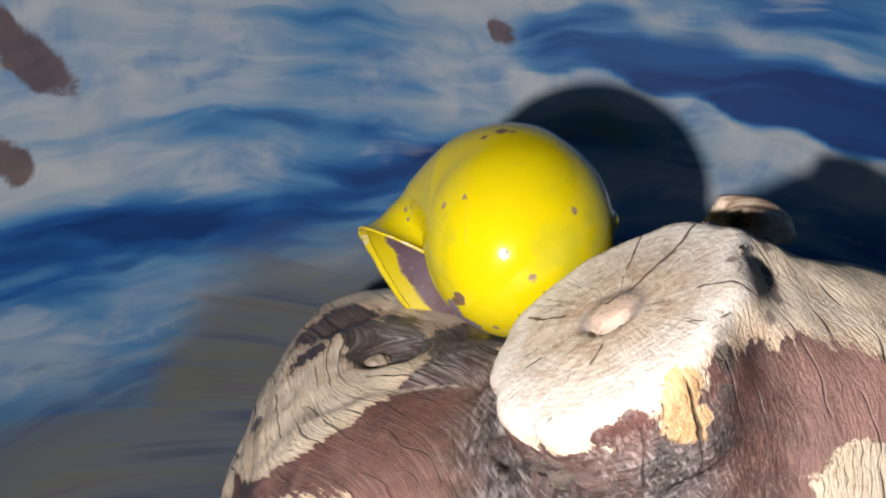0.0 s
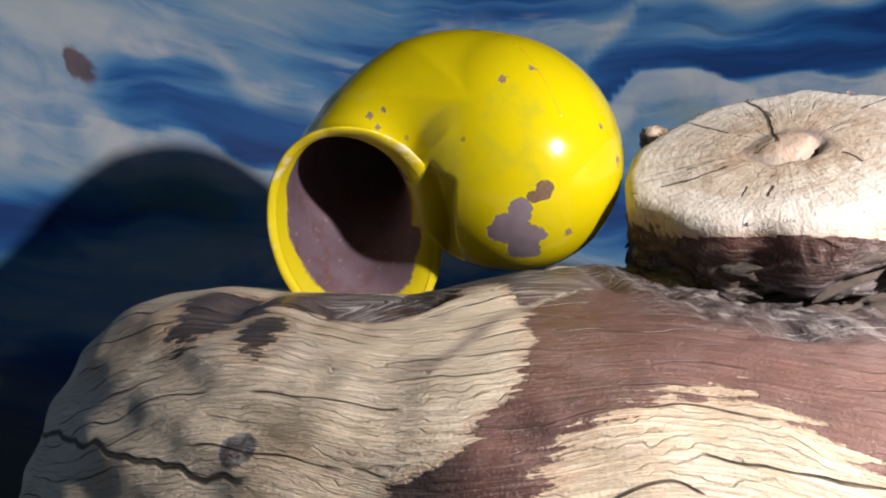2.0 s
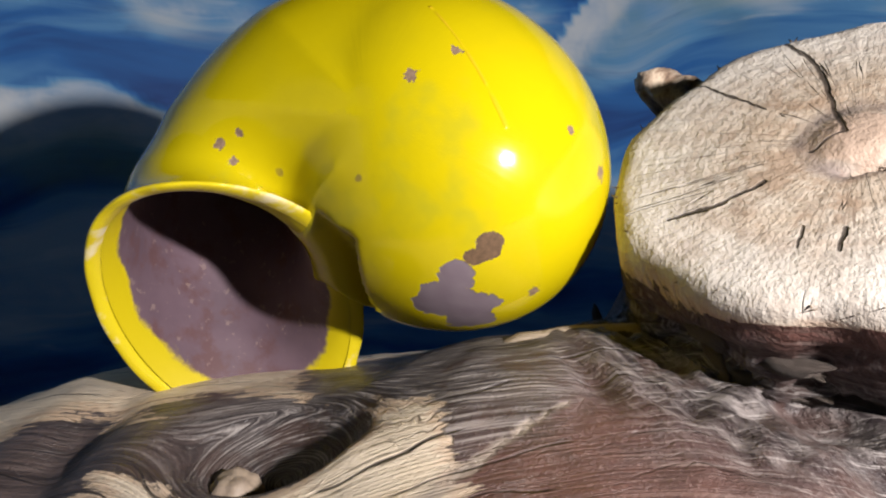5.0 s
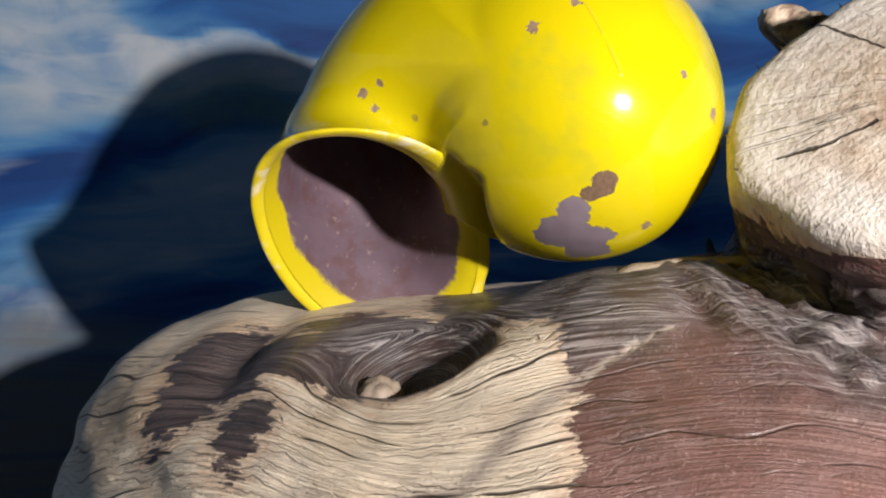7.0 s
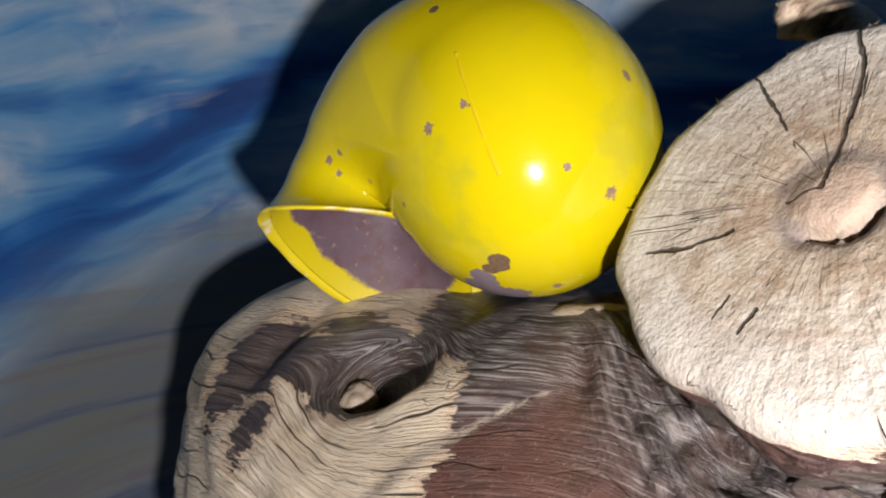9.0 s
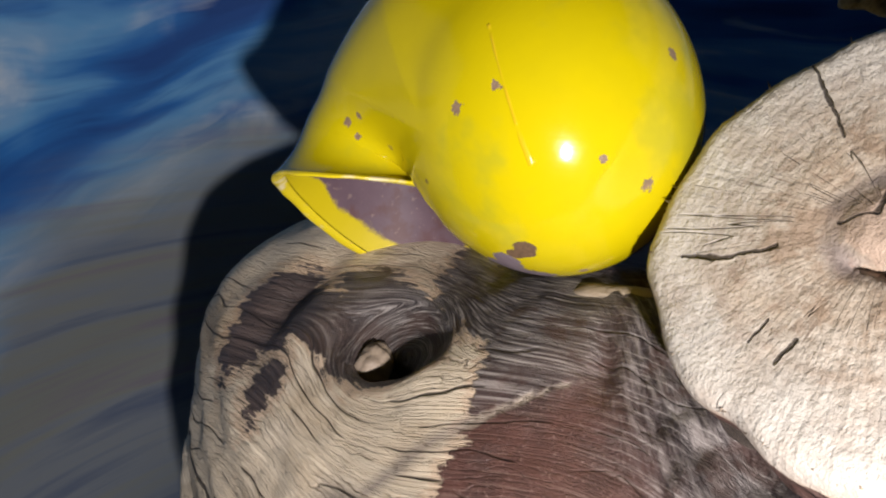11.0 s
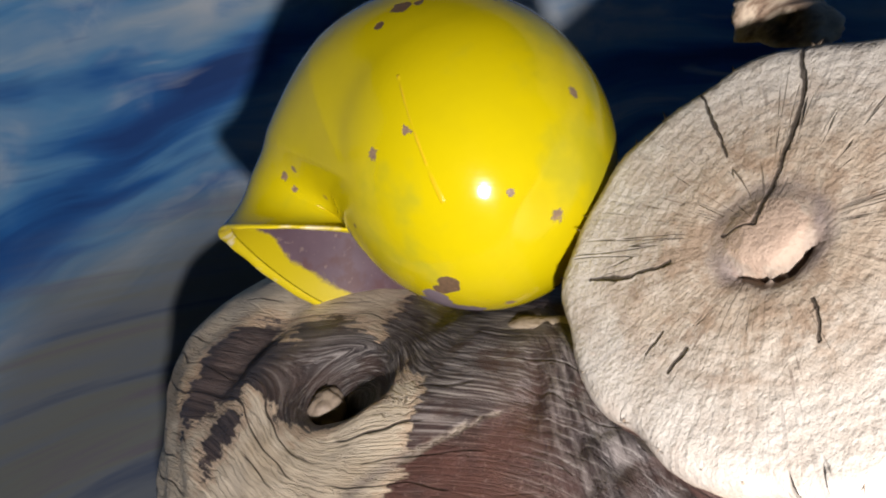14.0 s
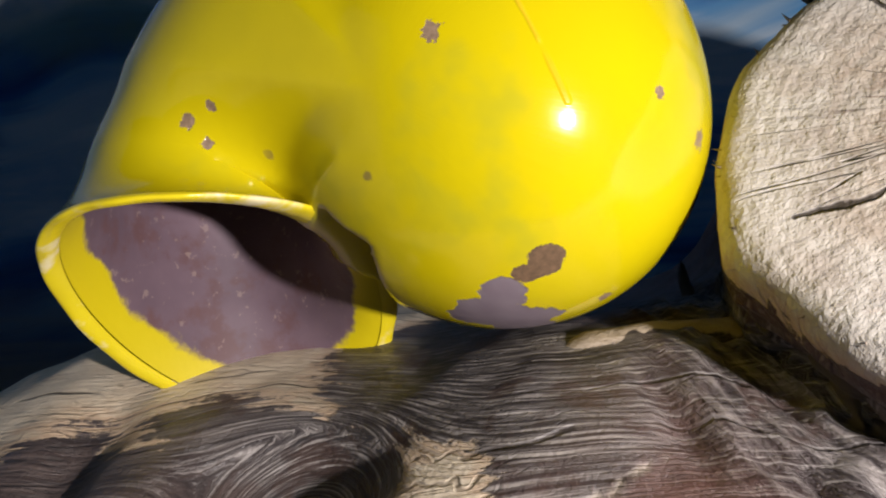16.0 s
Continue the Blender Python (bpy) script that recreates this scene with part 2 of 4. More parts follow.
def driftwood():
    m = Nodes("driftwood", 0.6, spec=0.35)
    p = m.place()
    grain = m.attr("grain")          # along, across, depth
    face = m.attr("face")            # place in the sawn end: right, up, out of it
    bark = m.attr("bark", "Fac")
    sawn = m.attr("sawn", "Fac")
    tint = m.attr("tint", "Fac")
    grey = m.attr("weather", "Fac")

    # fibres along the grain
    fib = m.noise(m.vec("MULTIPLY", grain, (70, 4200, 900)), 1.0, 4, 0.62)
    fib2 = m.noise(m.vec("MULTIPLY", grain, (30, 2000, 420)), 1.0, 5, 0.68)
    fibre = m.span(fib, 0.44, 0.58)
    fleck = m.noise(p, 2600, 3, 0.6)
    # drying cracks that follow the grain
    ck = m.noise(m.vec("ADD", m.vec("MULTIPLY", grain, (70, 90, 50)), (7, 3, 1)), 1.0, 2, 0.5)
    _, across, _ = m.split(grain)
    phase = m.math("FRACT", m.math("ADD", m.math("MULTIPLY", across, 300), m.math("MULTIPLY", ck, 2.0)))
    crack_long = m.span(m.math("ABSOLUTE", m.math("SUBTRACT", phase, 0.5)), 0.012, 0.05, 1, 0)
    crack_long = m.math("MULTIPLY", crack_long, m.span(m.noise(m.vec("MULTIPLY", grain, (90, 230, 60)), 1.0, 2), 0.47, 0.56))

    hair = m.math("FRACT", m.math("ADD", m.math("MULTIPLY", across, 1050), m.math("MULTIPLY", m.noise(m.vec("MULTIPLY", grain, (130, 160, 90)), 1.0, 3, 0.6), 5.0)))
    hair = m.span(m.math("ABSOLUTE", m.math("SUBTRACT", hair, 0.5)), 0.03, 0.13, 1, 0)
    hair = m.math("MULTIPLY", hair, m.span(m.noise(m.vec("ADD", m.vec("MULTIPLY", grain, (110, 420, 120)), (2, 9, 4)), 1.0, 3), 0.42, 0.60, 0, 0.75))

    # sawn end: rings and rays
    fx, fy0, fz = m.split(face)
    fy = m.math("SUBTRACT", fy0, 0.0009)
    rad = m.vec("LENGTH", m.join(fx, fy, 0.0))
    warp = m.math("MULTIPLY", m.math("SUBTRACT", m.noise(p, 70, 3), 0.5), 0.004)
    ring = m.math("SINE", m.math("MULTIPLY", m.math("ADD", rad, warp), 5200))
    ang = m.math("ARCTAN2", fy, fx)
    calm = m.span(rad, 0.0045, 0.0075)
    rays = m.noise(m.join(m.math("MULTIPLY", m.math("COSINE", ang), 16), m.math("MULTIPLY", m.math("SINE", ang), 16), m.math("MULTIPLY", rad, 120)), 1.0, 4, 0.6)
    rays = m.math("ADD", m.math("MULTIPLY", rays, calm), m.math("MULTIPLY", m.math("SUBTRACT", 1.0, calm), 0.5))
    rayk = m.noise(m.join(m.math("MULTIPLY", m.math("COSINE", ang), 6), m.math("MULTIPLY", m.math("SINE", ang), 6), m.math("MULTIPLY", rad, 25)), 1.0, 2, 0.5)
    crack_ray = m.span(m.math("ABSOLUTE", m.math("SUBTRACT", rayk, 0.5)), 0.0, 0.012, 1, 0)
    crack_ray = m.math("MULTIPLY", crack_ray, m.span(m.noise(p, 130, 2), 0.57, 0.66, 0, 0.6))
    wob = m.vec("SCALE", m.vec("SUBTRACT", m.noise(p, 420, 3, out="Color"), (0.5, 0.5, 0.5)), scale=0.0011)
    flat = m.vec("ADD", m.join(fx, fy0, 0.0), m.vec("MULTIPLY", wob, (1, 1, 0)))
    for ax, ay, bx, by, wide in SPLITS:
        length = math.hypot(bx - ax, by - ay)
        way = ((bx - ax) / length, (by - ay) / length, 0)
        rel = m.vec("SUBTRACT", flat, (ax, ay, 0))
        run = m.math("MINIMUM", m.math("MAXIMUM", m.vec("DOT_PRODUCT", rel, way), 0.0), length)
        gap = m.vec("LENGTH", m.vec("SUBTRACT", rel, m.vec("SCALE", way, scale=run)))
        split = m.span(gap, wide * 0.35, wide, 1, 0)
        crack_ray = m.math("MAXIMUM", crack_ray, split)
    heart_r = m.math("ADD", rad, m.math("MULTIPLY", m.math("SUBTRACT", m.noise(p, 350, 3), 0.5), 0.0022))
    heart = m.span(heart_r, 0.0030, 0.0034, 1, 0)
    halo = m.math("MULTIPLY", m.span(m.math("ABSOLUTE", m.math("SUBTRACT", heart_r, 0.0043)), 0.0, 0.0019, 1, 0), m.span(m.noise(p, 160, 3), 0.35, 0.60, 0.35, 0.9))

    # colours
    blot = m.noise(p, 65, 5, 0.6)
    cream = m.mix(fib2, (0.58, 0.47, 0.34), (0.80, 0.71, 0.57))
    cream = m.mix(m.span(blot, 0.45, 0.75), cream, (0.55, 0.42, 0.28))
    cream = m.mix(m.span(fib, 0.54, 0.63, 0, 0.28), cream, (0.24, 0.17, 0.11))
    cream = m.mix(m.span(fleck, 0.55, 0.7, 0, 0.35), cream, (0.75, 0.68, 0.56))
    cream = m.mix(m.span(m.noise(m.vec("ADD", p, (2, 7, 1)), 48, 4, 0.6), 0.52, 0.66, 0, 0.4), cream, (0.68, 0.60, 0.50))
    pale = m.mix(m.math("ADD", m.math("MULTIPLY", rays, 0.35), m.math("MULTIPLY", m.span(m.noise(p, 520, 5, 0.7), 0.38, 0.62), 0.65)), (0.36, 0.31, 0.255), (0.60, 0.55, 0.48))
    pale = m.mix(m.span(m.noise(p, 95, 5, 0.62), 0.46, 0.66, 0, 0.6), pale, (0.48, 0.38, 0.28))
    pale = m.mix(m.span(m.noise(m.vec("ADD", p, (1, 2, 3)), 330, 4, 0.65), 0.56, 0.67, 0, 0.6), pale, (0.24, 0.165, 0.115))
    pale = m.mix(m.math("MULTIPLY", m.span(ring, 0.2, 1.0), m.span(m.noise(p, 110, 3), 0.45, 0.65, 0.0, 0.16)), pale, (0.35, 0.28, 0.22))
    # short checks that run outward between the heart and the rim
    check = m.noise(m.join(m.math("MULTIPLY", m.math("COSINE", ang), 30), m.math("MULTIPLY", m.math("SINE", ang), 30), m.math("MULTIPLY", rad, 170)), 1.0, 2, 0.5)
    check = m.math("MULTIPLY", m.span(check, 0.62, 0.68), m.span(rad, 0.006, 0.009))
    pale = m.mix(m.math("MULTIPLY", check, 0.75), pale, (0.13, 0.095, 0.075))
    band = m.noise(m.join(m.math("MULTIPLY", m.math("ADD", rad, warp), 420), 0.0, 0.0), 1.0, 3, 0.6)
    pale = m.mix(m.span(band, 0.48, 0.64, 0, 0.6), pale, (0.36, 0.285, 0.22))
    pale = m.mix(m.span(rad, 0.0065, 0.0135, 0.45, 0), pale, (0.42, 0.325, 0.23))
    pale = m.mix(m.span(rad, 0.0110, 0.0175, 0, 0.55), pale, (0.64, 0.615, 0.57))
    mottle = m.math("MULTIPLY", m.span(m.noise(m.vec("ADD", p, (8, 3, 4)), 210, 6, 0.72), 0.46, 0.60), m.span(rad, 0.0070, 0.0165, 0.8, 0.25))
    pale = m.mix(mottle, pale, (0.30, 0.215, 0.15))
    pale = m.mix(halo, pale, (0.17, 0.14, 0.135))
    pale = m.mix(m.math("MULTIPLY", heart, 0.85), pale, m.mix(blot, (0.34, 0.24, 0.18), (0.48, 0.37, 0.295)))
    body = m.mix(sawn, cream, pale)
    rust = m.mix(m.span(m.noise(p, 120, 5, 0.65), 0.35, 0.65), m.mix(fib2, (0.040, 0.024, 0.023), (0.075, 0.046, 0.042)), m.mix(fib2, (0.085, 0.038, 0.031), (0.145, 0.072, 0.060)))
    # pink bark on the flank, and sheen painted into the front bark
    rust = m.mix(tint, rust, m.mix(fib2, (0.28, 0.145, 0.12), (0.40, 0.24, 0.20)))
    rust = m.mix(m.span(fib, 0.54, 0.64, 0, 0.22), rust, (0.33, 0.24, 0.20))
    rust = m.mix(m.span(fib, 0.38, 0.46, 0.4, 0), rust, (0.030, 0.019, 0.018))
    rust = m.mix(m.span(fleck, 0.58, 0.7, 0, 0.4), rust, (0.36, 0.25, 0.22))
    rust = m.mix(m.span(m.noise(m.vec("ADD", p, (5, 5, 5)), 75, 5, 0.65), 0.50, 0.68, 0, 0.4), rust, (0.25, 0.155, 0.14))
    # the scraps of bark round the hole are greyed nearly to black
    rust = m.mix(m.attr("scrap", "Fac"), rust, m.mix(m.span(fib2, 0.35, 0.65), (0.028, 0.021, 0.021), (0.105, 0.078, 0.072)))
    lay = m.noise(m.join(m.math("MULTIPLY", fx, 190), m.math("MULTIPLY", fy, 190), m.math("MULTIPLY", fz, 2300)), 1.0, 5, 0.65)
    old = m.mix(m.span(m.mix(m.attr("collar", "Fac"), fib, lay), 0.40, 0.66), (0.035, 0.030, 0.032), (0.25, 0.225, 0.215))
    old = m.mix(m.span(m.noise(p, 160, 4), 0.52, 0.62, 0, 0.7), old, (0.060, 0.034, 0.028))
    rust = m.mix(grey, rust, old)
    edge = m.math("ADD", bark, m.math("ADD", m.math("MULTIPLY", m.math("SUBTRACT", m.noise(p, 330, 6, 0.7), 0.5), 0.0050),
                                      m.math("MULTIPLY", m.math("SUBTRACT", m.noise(m.vec("MULTIPLY", grain, (80, 900, 260)), 1.0, 4, 0.65), 0.5), 0.0075)))
    isbark = m.span(edge, -0.0003, 0.0003)
    border = m.span(m.math("ABSOLUTE", m.math("ADD", edge, 0.0006)), 0.0, 0.0014, 0.35, 0)
    body = m.mix(border, body, (0.42, 0.22, 0.12))
    isbark = m.math("MULTIPLY", isbark, m.span(m.math("ADD", m.attr("seam", "Fac"), m.math("MULTIPLY", m.math("SUBTRACT", m.noise(p, 380, 4, 0.65), 0.5), 0.9)), 0.50, 1.0, 1, 0))
    # marks of their own: bare tan wood and a pale swelling on the flank, bark scraps on the rim, knots and a stain
    ragged = m.math("MULTIPLY", m.math("SUBTRACT", m.noise(p, 480, 5, 0.65), 0.5), 1.7)
    tan = spot_mask(m, p, TAN_WOOD, ragged, 0.0002)
    bare = m.math("MAXIMUM", tan, spot_mask(m, p, PALE_SWELLING, ragged, 0.0004))
    isbark = m.math("MULTIPLY", isbark, m.math("SUBTRACT", 1.0, bare))
    isbark = m.math("MAXIMUM", isbark, spot_mask(m, p, RIM_BARK, ragged, 0.0002))
    body = m.mix(tan, body, m.mix(m.span(fib2, 0.3, 0.7), (0.40, 0.24, 0.11), (0.58, 0.39, 0.21)))
    col = m.mix(isbark, m.mix(m.math("MULTIPLY", m.attr("seam", "Fac"), 0.85), body, (0.25, 0.21, 0.185)), rust)
    col = m.mix(m.math("MULTIPLY", spot_mask(m, p, STAINS, ragged, 0.0003), 0.85), col, m.mix(fleck, (0.07, 0.045, 0.045), (0.22, 0.16, 0.15)))
    col = m.mix(m.math("MULTIPLY", spot_mask(m, p, BLACK_BARK, ragged, 0.0005), 0.85), col, m.mix(m.span(fleck, 0.4, 0.65), (0.020, 0.017, 0.017), (0.12, 0.10, 0.09)))
    col = m.mix(spot_mask(m, p, GREY_PLUG, m.math("MULTIPLY", ragged, 0.4), 0.0002), col, m.mix(m.span(m.noise(p, 700, 4), 0.4, 0.65), (0.085, 0.078, 0.082), (0.25, 0.235, 0.24)))
    wood_only = m.math("SUBTRACT", 1.0, isbark)
    hair = m.math("MULTIPLY", hair, m.math("MULTIPLY", m.math("SUBTRACT", 1.0, sawn), m.math("SUBTRACT", 1.0, m.math("MULTIPLY", isbark, 0.75))))
    col = m.mix(m.math("MULTIPLY", hair, 0.7), col, m.mix(isbark, (0.20, 0.145, 0.10), (0.022, 0.016, 0.016)))
    glint = m.math("MULTIPLY", m.math("MULTIPLY", m.span(fib, 0.56, 0.64), isbark), m.math("MULTIPLY", grey, 0.55))
    col = m.mix(glint, col, (0.42, 0.39, 0.37))
    cracks = m.math("MAXIMUM", m.math("MULTIPLY", crack_long, m.math("SUBTRACT", 1.0, sawn)), m.math("MULTIPLY", crack_ray, sawn))
    px, _, pz = m.split(p)
    gx, _, _ = m.split(grain)
    wave = m.math("MULTIPLY", m.math("SUBTRACT", m.noise(m.join(m.math("MULTIPLY", gx, 140), 0.0, 5.0), 1.0, 2), 0.5), 0.005)
    front = m.span(m.math("ABSOLUTE", m.math("ADD", m.math("SUBTRACT", pz, 0.0622), wave)), 0.00015, 0.00045, 1, 0)
    front = m.math("MULTIPLY", front, m.math("MULTIPLY", m.span(gx, -0.133, -0.136), m.span(px, -0.029, -0.031)))
    cracks = m.math("MAXIMUM", cracks, front)
    cracks = m.math("MULTIPLY", cracks, m.math("ADD", 0.35, m.math("MULTIPLY", wood_only, 0.65)))
    col = m.mix(m.math("MULTIPLY", cracks, 0.9), col, (0.035, 0.026, 0.02))
    m.set("Base Color", col)
    m.set("Roughness", m.math("ADD", 0.62, m.math("MULTIPLY", isbark, m.span(fib, 0.3, 0.8, -0.30, -0.04))))
    h = m.math("MULTIPLY", m.math("ADD", m.math("MULTIPLY", fibre, -0.35), m.math("MULTIPLY", fib2, 0.4)), m.math("SUBTRACT", 1.0, m.math("MULTIPLY", isbark, 0.6)))
    h = m.math("ADD", m.math("MULTIPLY", h, m.math("SUBTRACT", 1.0, sawn)), m.math("MULTIPLY", m.math("ADD", m.math("MULTIPLY", rays, 0.35), m.math("ADD", m.math("MULTIPLY", ring, 0.03), m.math("MULTIPLY", m.noise(p, 600, 4, 0.6), 0.7))), sawn))
    h = m.math("ADD", h, m.math("MULTIPLY", m.math("MULTIPLY", lay, m.attr("collar", "Fac")), 2.2))
    h = m.math("ADD", h, m.math("MULTIPLY", isbark, 0.5))
    h = m.math("SUBTRACT", h, m.math("ADD", m.math("MULTIPLY", cracks, 1.8), m.math("MULTIPLY", hair, 0.6)))
    m.set("Normal", m.bump(m.math("ADD", h, m.math("MULTIPLY", fleck, 0.35)), 0.8, 0.0005))
    return m.mat


def mural_paint():
    m = Nodes("sea_mural", 0.6, spec=0.25)
    q = m.attr("sheet")              # along the sheet, up it, in metres
    x, y, _ = m.split(q)
    tone = m.attr("foam", "Fac")
    bend = m.math("MULTIPLY", m.math("SUBTRACT", m.noise(q, 14, 2), 0.5), 0.03)
    yy = m.math("ADD", y, bend)
    st = m.math("ADD", m.noise(m.join(m.math("MULTIPLY", x, 13), m.math("MULTIPLY", yy, 85), 0.0), 1.0, 4, 0.5, 0.5), tone)
    sea = m.ramp(st, (0.22, (0.008, 0.055, 0.24)), (0.38, (0.022, 0.15, 0.47)), (0.52, (0.11, 0.32, 0.62)), (0.68, (0.30, 0.46, 0.65)), (0.90, (0.58, 0.65, 0.70)))
    # clouds of foam laid on with a broad brush
    fn = m.noise(m.vec("MULTIPLY", m.join(x, yy, 0.0), (22, 34, 1)), 1.0, 4, 0.5, 0.9)
    foam = m.span(m.math("ADD", fn, tone), 0.60, 0.86)
    white = m.mix(m.span(m.noise(q, 48, 4, 0.6, 0.6), 0.35, 0.68), (0.14, 0.33, 0.62), (0.62, 0.68, 0.74))
    col = m.mix(m.math("MULTIPLY", foam, 0.85), sea, white)
    strokes = m.noise(m.join(m.math("MULTIPLY", x, 30), m.math("MULTIPLY", yy, 150), 4.0), 1.0, 3, 0.5, 0.5)
    col = m.mix(m.math("MULTIPLY", m.span(m.math("ADD", strokes, m.math("MULTIPLY", tone, 0.5)), 0.58, 0.74), 0.4), col, (0.62, 0.70, 0.78))
    col = m.mix(m.math("MULTIPLY", m.span(m.math("ADD", strokes, m.math("MULTIPLY", tone, 0.5)), 0.28, 0.44, 1, 0), 0.45), col, (0.015, 0.085, 0.33))
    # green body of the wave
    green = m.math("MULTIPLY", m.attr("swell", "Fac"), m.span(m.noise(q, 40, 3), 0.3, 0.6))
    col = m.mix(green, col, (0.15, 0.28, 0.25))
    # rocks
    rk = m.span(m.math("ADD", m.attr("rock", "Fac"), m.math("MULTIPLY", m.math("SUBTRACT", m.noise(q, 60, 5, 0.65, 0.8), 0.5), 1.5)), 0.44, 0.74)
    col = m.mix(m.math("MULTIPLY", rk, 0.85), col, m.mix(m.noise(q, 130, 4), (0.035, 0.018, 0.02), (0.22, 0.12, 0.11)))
    # wet sand in level strokes along the foot
    sst = m.noise(m.join(m.math("MULTIPLY", x, 9), m.math("MULTIPLY", m.math("ADD", y, m.math("MULTIPLY", x, 0.3)), 130), 2.0), 1.0, 4, 0.55, 0.3)
    shore = m.math("ADD", m.attr("sand", "Fac"), m.math("ADD", m.math("MULTIPLY", bend, 0.35), m.math("MULTIPLY", m.math("SUBTRACT", sst, 0.5), 0.022)))
    sandc = m.ramp(sst, (0.28, (0.08, 0.11, 0.19)), (0.45, (0.18, 0.21, 0.25)), (0.58, (0.20, 0.22, 0.21)), (0.68, (0.18, 0.17, 0.22)), (0.8, (0.30, 0.33, 0.36)))
    col = m.mix(m.span(shore, -0.020, 0.012), col, sandc)
    col = m.mix(1.0, col, (0.84, 0.82, 0.80), "MULTIPLY")
    m.set("Base Color", col)
    m.set("Normal", m.bump(m.noise(m.join(m.math("MULTIPLY", x, 120), m.math("MULTIPLY", y, 400), 0.0), 1.0, 4), 0.25, 0.0004))
    return m.mat


def plain(name, a, b, scale, rough=0.6, bump=0.3):
    m = Nodes(name, rough)
    p = m.place()
    m.set("Base Color", m.mix(m.noise(p, scale, 4, 0.6), a, b))
    m.set("Normal", m.bump(m.noise(p, scale * 3, 4), bump, 0.0004))
    return m.mat


ENAMEL, LINING, RIM, WOOD, MURAL = enamel(), lining(), rim_paint(), driftwood(), mural_paint()
CRUMB = plain("bark_crumb", (0.12, 0.09, 0.07), (0.46, 0.37, 0.28), 500)


# ---- mesh helpers ----
def mesh_from(name, verts, faces, mat, parent=None, smooth=True, attrs=()):
    me = bpy.data.meshes.new(name)
    me.from_pydata([tuple(map(float, v)) for v in verts], [], faces)
    me.polygons.foreach_set("use_smooth", [smooth] * len(me.polygons))
    me.materials.append(mat)
    for key, kind, data in attrs:
        a = me.attributes.new(key, kind, "POINT")
        a.data.foreach_set("vector" if kind == "FLOAT_VECTOR" else "value", np.asarray(data, dtype=np.float32).ravel())
    me.update()
    ob = new(name, me)
    ob.parent = parent
    return ob


def grid_faces(nu, nv, wrap_v=False, flip=False):
    out = []
    for i in range(nu - 1):
        for j in range(nv if wrap_v else nv - 1):
            k = (j + 1) % nv
            f = (i * nv + j, i * nv + k, (i + 1) * nv + k, (i + 1) * nv + j)
            out.append(f[::-1] if flip else f)
    return out


def surface_net(field, lo, step):
    """Faces and vertices of the zero level of a sampled field (negative inside)."""
    neg = field < 0
    nx, ny, nz = field.shape
    corners = [(i, j, k) for i in (0, 1) for j in (0, 1) for k in (0, 1)]
    part_of = [c for c in corners]
    count = sum(neg[c[0]:nx - 1 + c[0], c[1]:ny - 1 + c[1], c[2]:nz - 1 + c[2]].astype(np.int8) for c in part_of)
    cells = np.argwhere((count > 0) & (count < 8))
    index = -np.ones((nx - 1, ny - 1, nz - 1), dtype=np.int64)
    index[tuple(cells.T)] = np.arange(len(cells))
    val = np.stack([field[cells[:, 0] + c[0], cells[:, 1] + c[1], cells[:, 2] + c[2]] for c in corners], 1)
    total, weight = np.zeros((len(cells), 3)), np.zeros((len(cells), 1))
    for a in range(8):
        for b in range(a + 1, 8):
            if sum(abs(corners[a][i] - corners[b][i]) for i in range(3)) != 1:
                continue
            va, vb = val[:, a], val[:, b]
            cross = (va < 0) != (vb < 0)
            f = np.where(cross, va / np.where(cross, va - vb, 1), 0)[:, None]
            pt = np.array(corners[a]) + f * (np.array(corners[b]) - np.array(corners[a]))
            total += np.where(cross[:, None], pt, 0)
            weight += cross[:, None]
    verts = np.array(lo) + (cells + total / weight) * step
    faces = []
    for axis in range(3):
        sl0 = [slice(1, -1)] * 3
        sl1 = [slice(1, -1)] * 3
        sl0[axis], sl1[axis] = slice(0, -1), slice(1, None)
        a, b = neg[tuple(sl0)], neg[tuple(sl1)]
        for flip, where in ((False, a & ~b), (True, ~a & b)):
            e = np.argwhere(where)
            off = np.ones(3, dtype=int)
            off[axis] = 0
            e = e + off
            u, v = (axis + 1) % 3, (axis + 2) % 3
            du, dv = np.zeros(3, dtype=int), np.zeros(3, dtype=int)
            du[u], dv[v] = 1, 1
            quad = np.stack([index[tuple((e - du - dv).T)], index[tuple((e - dv).T)], index[tuple(e.T)], index[tuple((e - du).T)]], 1)
            quad = quad[:, ::-1] if flip else quad
            faces.append(quad)
    return verts, np.concatenate(faces)


def fbm(P, scale, octaves=3):
    out = np.zeros(len(P))
    amp = 1.0
    for o in range(octaves):
        out += amp * np.array([noise.noise(Vector(p)) for p in P * (scale * 2 ** o)])
        amp *= 0.5
    return out


